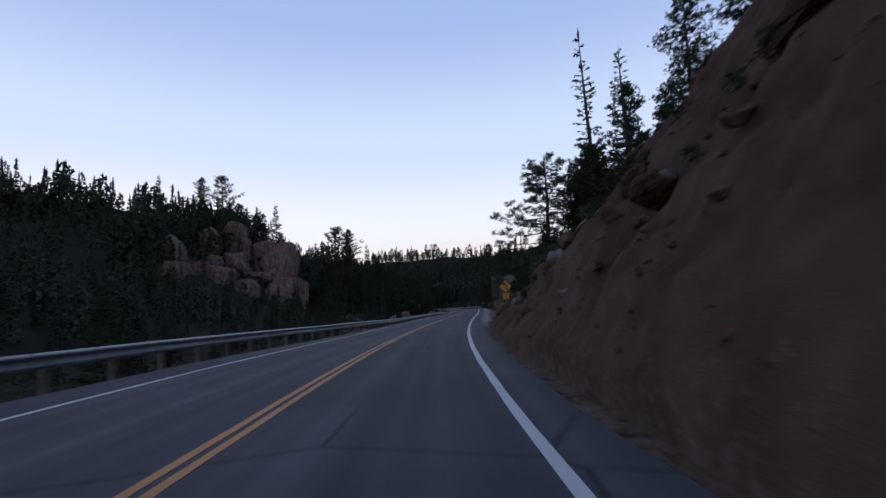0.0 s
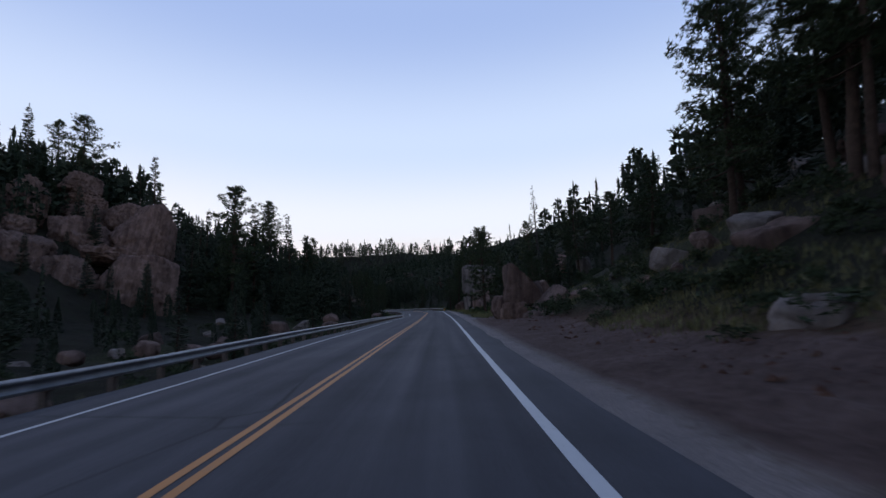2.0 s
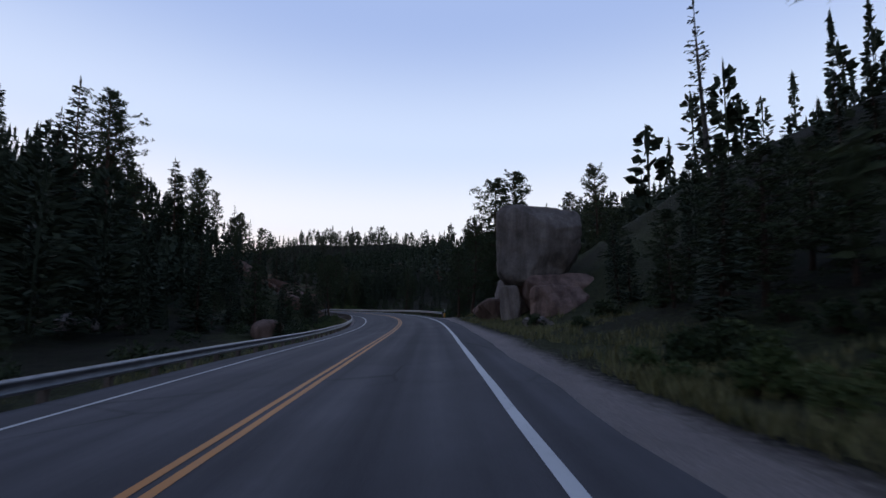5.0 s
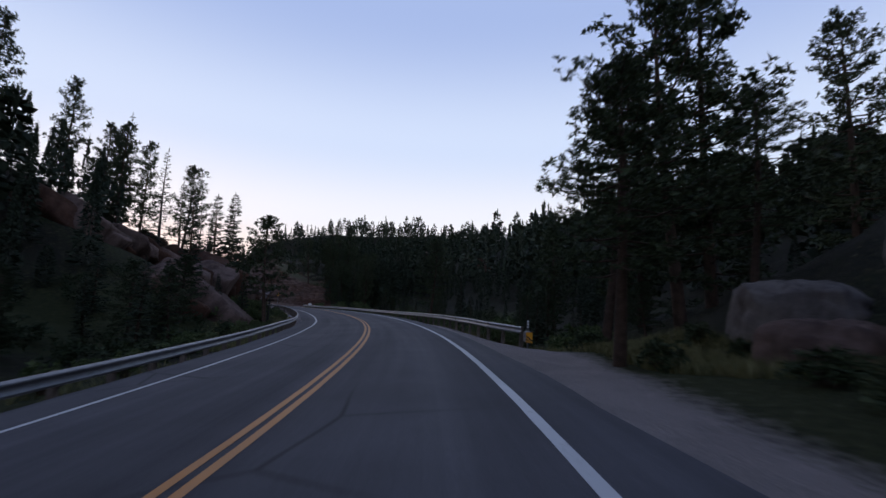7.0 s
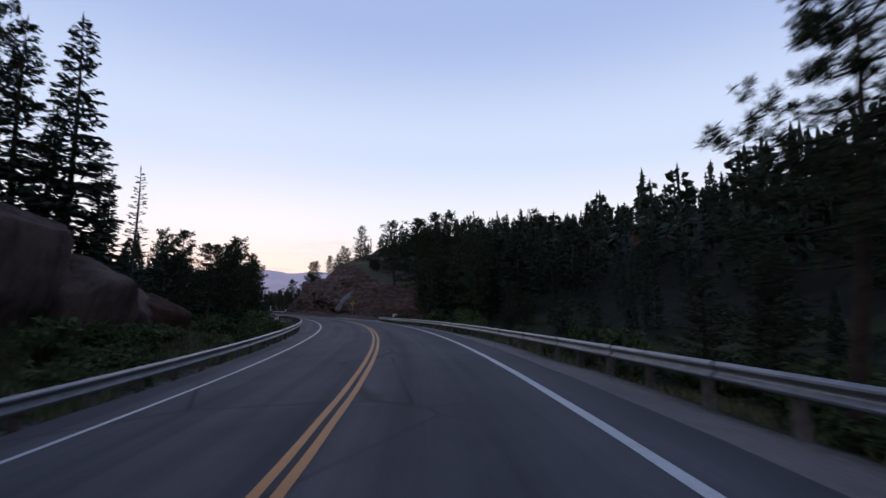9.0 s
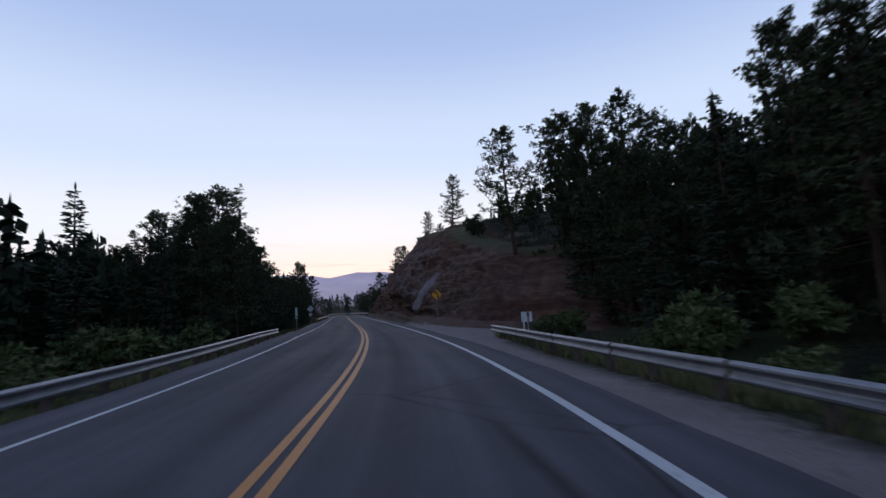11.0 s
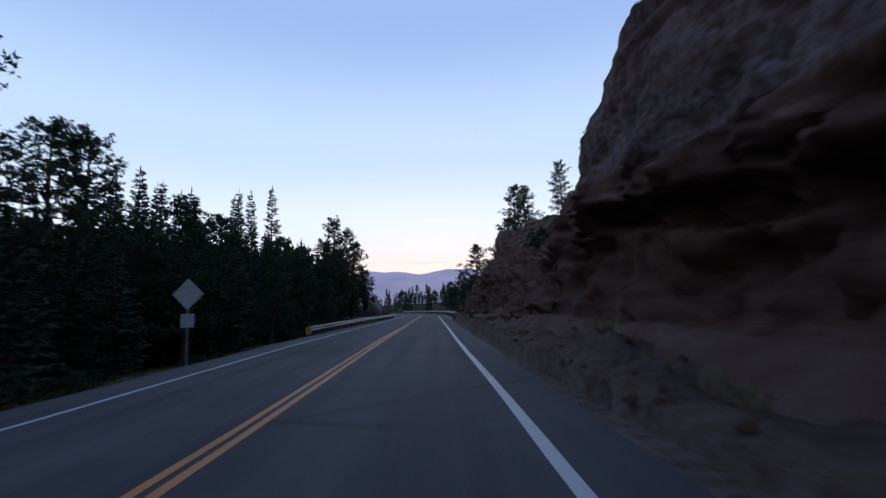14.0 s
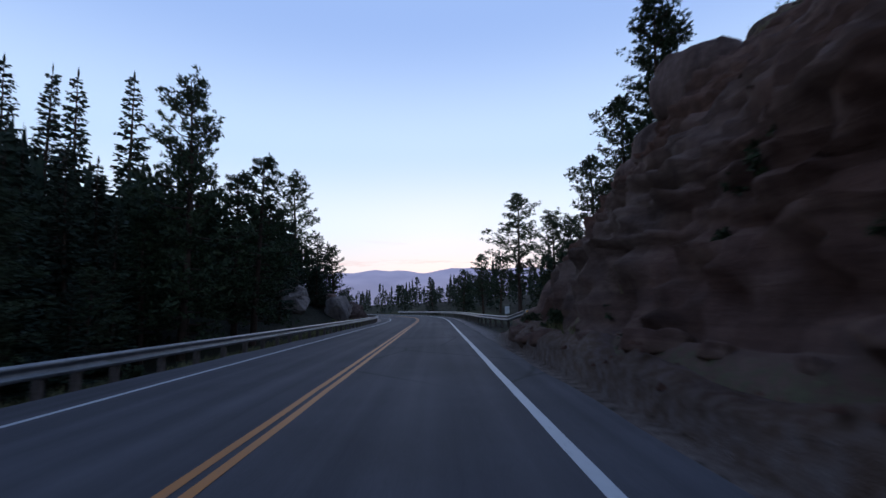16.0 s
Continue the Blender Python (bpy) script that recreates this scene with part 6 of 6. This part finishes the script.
delineator(164.0, 7.3, 1.35, "thin post with three round reflectors behind the rail end", "dots")
delineator(364.5, 7.0, 1.5, "small white marker sign behind the guardrail", "white")
delineator(251.5, 7.9, 1.2, "thin dark marker post behind the rail end", "dark")
delineator(286.5, -6.6, 1.7, "thin weathered stake at the edge of the woods")
delineator(294.0, -6.9, 1.8, "thin weathered stake at the edge of the woods")
delineator(258.5, 22, 1.4, "small white sign among the trees behind the lay-by", "white")


# ---- bushes ----
def bush_mesh(seed, leaf, n):
    rng = random.Random(seed)
    vs, fs, tv, tf = [], [], [], []
    for k in range(26):
        a, r, z = rng.uniform(0, 6.283), math.sqrt(rng.random()) * 0.8, rng.uniform(0.25, 0.95)
        c = (math.cos(a) * r * (1.1 - 0.5 * z), math.sin(a) * r * (1.1 - 0.5 * z), z)
        tube(tv, tf, [(c[0] * 0.15, c[1] * 0.15, -0.1), (c[0] * 0.6, c[1] * 0.6, z * 0.6), c], [0.02, 0.014, 0.006], 3)
        clump(vs, fs, c, rng.uniform(0.22, 0.36), n, rng)
    return mesh("stem", tv, tf, BARK), mesh("foliage", vs, fs, leaf)


BUSHES = [bush_mesh(80 + i, WILLOW, 56) for i in range(3)]
OAK = [bush_mesh(90 + i, NEEDLE, 56) for i in range(2)]
BUSH_FIRST = {}


def bush(s, d, r, h, dark=False):
    pool = OAK if dark else BUSHES
    i = wild.randrange(len(pool))
    z = ground_point(s, d)[2]
    x, y = plan(s, d)
    m = pose(x, y, z - 0.05, 0, 0, wild.uniform(0, 360)) @ Matrix.Diagonal((r, r, h, 1))
    key = (dark, i)
    if key in BUSH_FIRST:
        return copy_thing(BUSH_FIRST[key], m @ unscaled(BUSH_FIRST[key]))
    root = thing("bush", pose(0, 0, 0), "low dark scrub bush on the slope" if dark else "grey-green willow bush beside the road", "bush", "bushes")
    part("stem", pool[i][0], root)
    part("foliage", pool[i][1], root)
    BUSH_FIRST[key] = root
    root.matrix_basis = m


def bushes(count, s0, s1, d0, d1, r0, r1, dark, seed):
    rng = random.Random(seed)
    for _ in range(count):
        r = rng.uniform(r0, r1)
        bush(rng.uniform(s0, s1), rng.uniform(d0, d1), r, r * rng.uniform(0.8, 1.25), dark)


SCRUB = [tuple(np.array([tuple(v.co) for v in bush_mesh(95 + k, NEEDLE, 20)[1].vertices]) for _ in (0,))[0] for k in range(3)]


def scrub(count, s0, s1, d0, d1, r0, r1, seed):
    """Low dark brush over the slopes, joined."""
    rng = random.Random(seed)
    vs, n = [], 0
    for _ in range(count):
        s, d, r, a = rng.uniform(s0, s1), rng.uniform(d0, d1), rng.uniform(r0, r1), rng.uniform(0, 6.283)
        x, y, z = ground_point(s, d)
        v = SCRUB[rng.randrange(3)]
        c, q = math.cos(a) * r, math.sin(a) * r
        vs.append(np.stack([v[:, 0] * c - v[:, 1] * q + x, v[:, 0] * q + v[:, 1] * c + y, v[:, 2] * r * rng.uniform(0.7, 1.2) + z - 0.05], 1))
        n += len(v)
    me = mesh("scrub", np.concatenate(vs).tolist(), np.arange(n).reshape(-1, 3).tolist(), NEEDLE)
    tagged(new("scrub", me), "low dark brush on the slope", "scrub", kind="stuff")


bushes(26, 228, 260, -7.4, -14, 0.9, 1.8, False, 1)
bushes(22, 175, 232, -6.9, -11, 0.5, 1.1, False, 2)
bushes(34, 166, 246, 8.0, 15, 0.8, 1.7, False, 3)
bushes(14, 84, 130, 8.0, 14, 0.5, 1.1, True, 4)
bushes(26, 82, 112, 6.9, 11.5, 0.35, 0.8, False, 24)
scrub(35, 34, 72, 9, 24, 0.4, 1.0, 5)
bushes(10, 126, 156, 7.6, 10, 0.4, 0.9, True, 6)
scrub(25, 8, 150, -7, -12, 0.5, 1.1, 7)
bushes(16, 258, 350, -7.4, -9.5, 0.4, 0.9, True, 8)
scrub(25, -5, 28, 6.5, 18, 0.25, 0.7, 9)
scrub(22, 272, 346, 12, 18, 0.4, 1.0, 10)
bushes(26, 322, 352, 5.3, 7.2, 0.2, 0.5, True, 11)
bushes(18, 318, 350, 7.5, 12, 0.3, 0.8, True, 25)
bushes(30, 16, 40, 6.4, 11, 0.4, 0.95, False, 12)
scrub(64, -6, 30, 7.5, 17, 0.3, 0.8, 13)
bushes(30, 176, 240, -6.2, -8.5, 0.35, 0.7, False, 14)
bushes(30, 166, 250, 7.4, 11, 0.5, 1.1, False, 15)
scrub(54, 6, 130, -8.5, -26, 0.6, 1.4, 16)
bushes(20, 88, 160, 7.8, 13, 0.4, 0.9, True, 17)
bushes(26, 140, 200, -6.6, -9.5, 0.5, 1.0, False, 18)
scrub(48, 132, 182, -8, -18, 0.5, 1.2, 19)
scrub(150, 34, 92, 8.2, 28, 0.4, 1.2, 21)
scrub(60, 170, 250, 8, 24, 0.6, 1.4, 22)
scrub(40, 252, 272, 13.6, 26, 0.4, 1.0, 23)
bush(282, 14.0, 1.5, 2.2, True)
bush(322, 9.5, 1.3, 1.6, True)


# ---- grass, litter stones: nobody could count them ----
def tufts(name, count, zones_, seed, tall, label):
    rng = random.Random(seed)
    vs, fs = [], []
    for _ in range(count):
        s0, s1, d0, d1 = zones_[rng.randrange(len(zones_))]
        s, d = rng.uniform(s0, s1), rng.uniform(d0, d1)
        x, y = plan(s, d)
        if noise.noise(Vector((x * 0.25, y * 0.25, 2.2))) < -0.15:
            continue
        z = ground_point(s, d)[2] - 0.03
        for _k in range(5):
            a, h = rng.uniform(0, 6.283), tall * rng.uniform(0.4, 1.2)
            o, w = rng.uniform(0.02, 0.16), 0.012 + 0.02 * h
            bx, by = x + math.cos(a) * o, y + math.sin(a) * o
            i = len(vs)
            vs += [(bx - math.sin(a) * w, by + math.cos(a) * w, z), (bx + math.sin(a) * w, by - math.cos(a) * w, z),
                   (bx + math.cos(a) * h * 0.45, by + math.sin(a) * h * 0.45, z + h)]
            fs.append((i, i + 1, i + 2))
    tagged(new(name, mesh(name, vs, fs, GRASS)), label, "grass", kind="stuff")


tufts("grass", 24000, ((82, 150, 6.0, 12), (82, 110, 6.0, 10), (32, 88, 8.6, 16), (30, 90, 9, 26), (170, 250, 6.2, 11), (225, 251, 6.0, 9), (150, 166, 7.8, 11)), 1, 0.34, "rough dry grass along the shoulder")
tufts("grass", 19000, ((-10, 256, -5.6, -9), (165, 250, -5.7, -10), (165, 250, -5.7, -8), (256, 322, -6.9, -9.5), (322, 400, -5.8, -8.5)), 2, 0.32, "rough dry grass behind the guardrail")
tufts("grass", 7000, ((274, 300, 5.4, 9), (318, 352, 5.2, 9), (8, 30, 6, 13), (275, 345, 11, 18)), 3, 0.28, "sparse dry grass on the cut banks")


def stones(name, count, zones_, seed, label):
    rng = random.Random(seed)
    vs, fs = [], []
    for _ in range(count):
        s0, s1, d0, d1 = zones_[rng.randrange(len(zones_))]
        s, d = rng.uniform(s0, s1), rng.uniform(d0, d1)
        r = 0.02 * (7 ** rng.random() ** 2.2)
        x, y, z = ground_point(s, d)
        i, a = len(vs), rng.uniform(0, 6.283)
        for k in range(5):
            t = a + k * 1.2566
            q = r * rng.uniform(0.7, 1.2)
            vs.append((x + math.cos(t) * q, y + math.sin(t) * q, z - 0.01))
        vs.append((x + rng.uniform(-0.3, 0.3) * r, y + rng.uniform(-0.3, 0.3) * r, z + r * rng.uniform(0.5, 0.9)))
        fs += [(i + k, i + (k + 1) % 5, i + 5) for k in range(5)]
    tagged(new(name, mesh(name, vs, fs, RED_ROCK)), label, "stones", kind="stuff")


stones("stones", 4200, ((-8, 28, 4.7, 9), (30, 90, 6.5, 9.5), (285, 352, 4.7, 8), (285, 352, 4.7, 8)), 7, "loose stones and grit on the shoulders")


# ---- far mountains at the end of the canyon ----
def ridge(name, dist, h0, h1, az0, az1, seed, label):
    vs, fs = [], []
    n = 150
    for i in range(n + 1):
        az = radians(az0 + (az1 - az0) * i / n)
        k = i * 0.07 + seed
        h = h0 + (h1 - h0) * (0.5 + 0.5 * noise.fractal(Vector((k, seed, 0)), 1.0, 2.0, 6))
        x, y = -math.sin(az), math.cos(az)
        vs += [(x * dist, y * dist, -60), (x * dist, y * dist, h * 0.55), (x * dist * 1.12, y * dist * 1.12, h)]
    fs = [(3 * i + j, 3 * i + 3 + j, 3 * i + 4 + j, 3 * i + 1 + j) for i in range(n) for j in range(2)]
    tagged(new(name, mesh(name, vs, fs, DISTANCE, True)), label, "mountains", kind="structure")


ridge("backdrop", 3300, 190, 330, -20, 95, 3.0, "mountain range beyond the canyon, purple haze painted on and glowing")
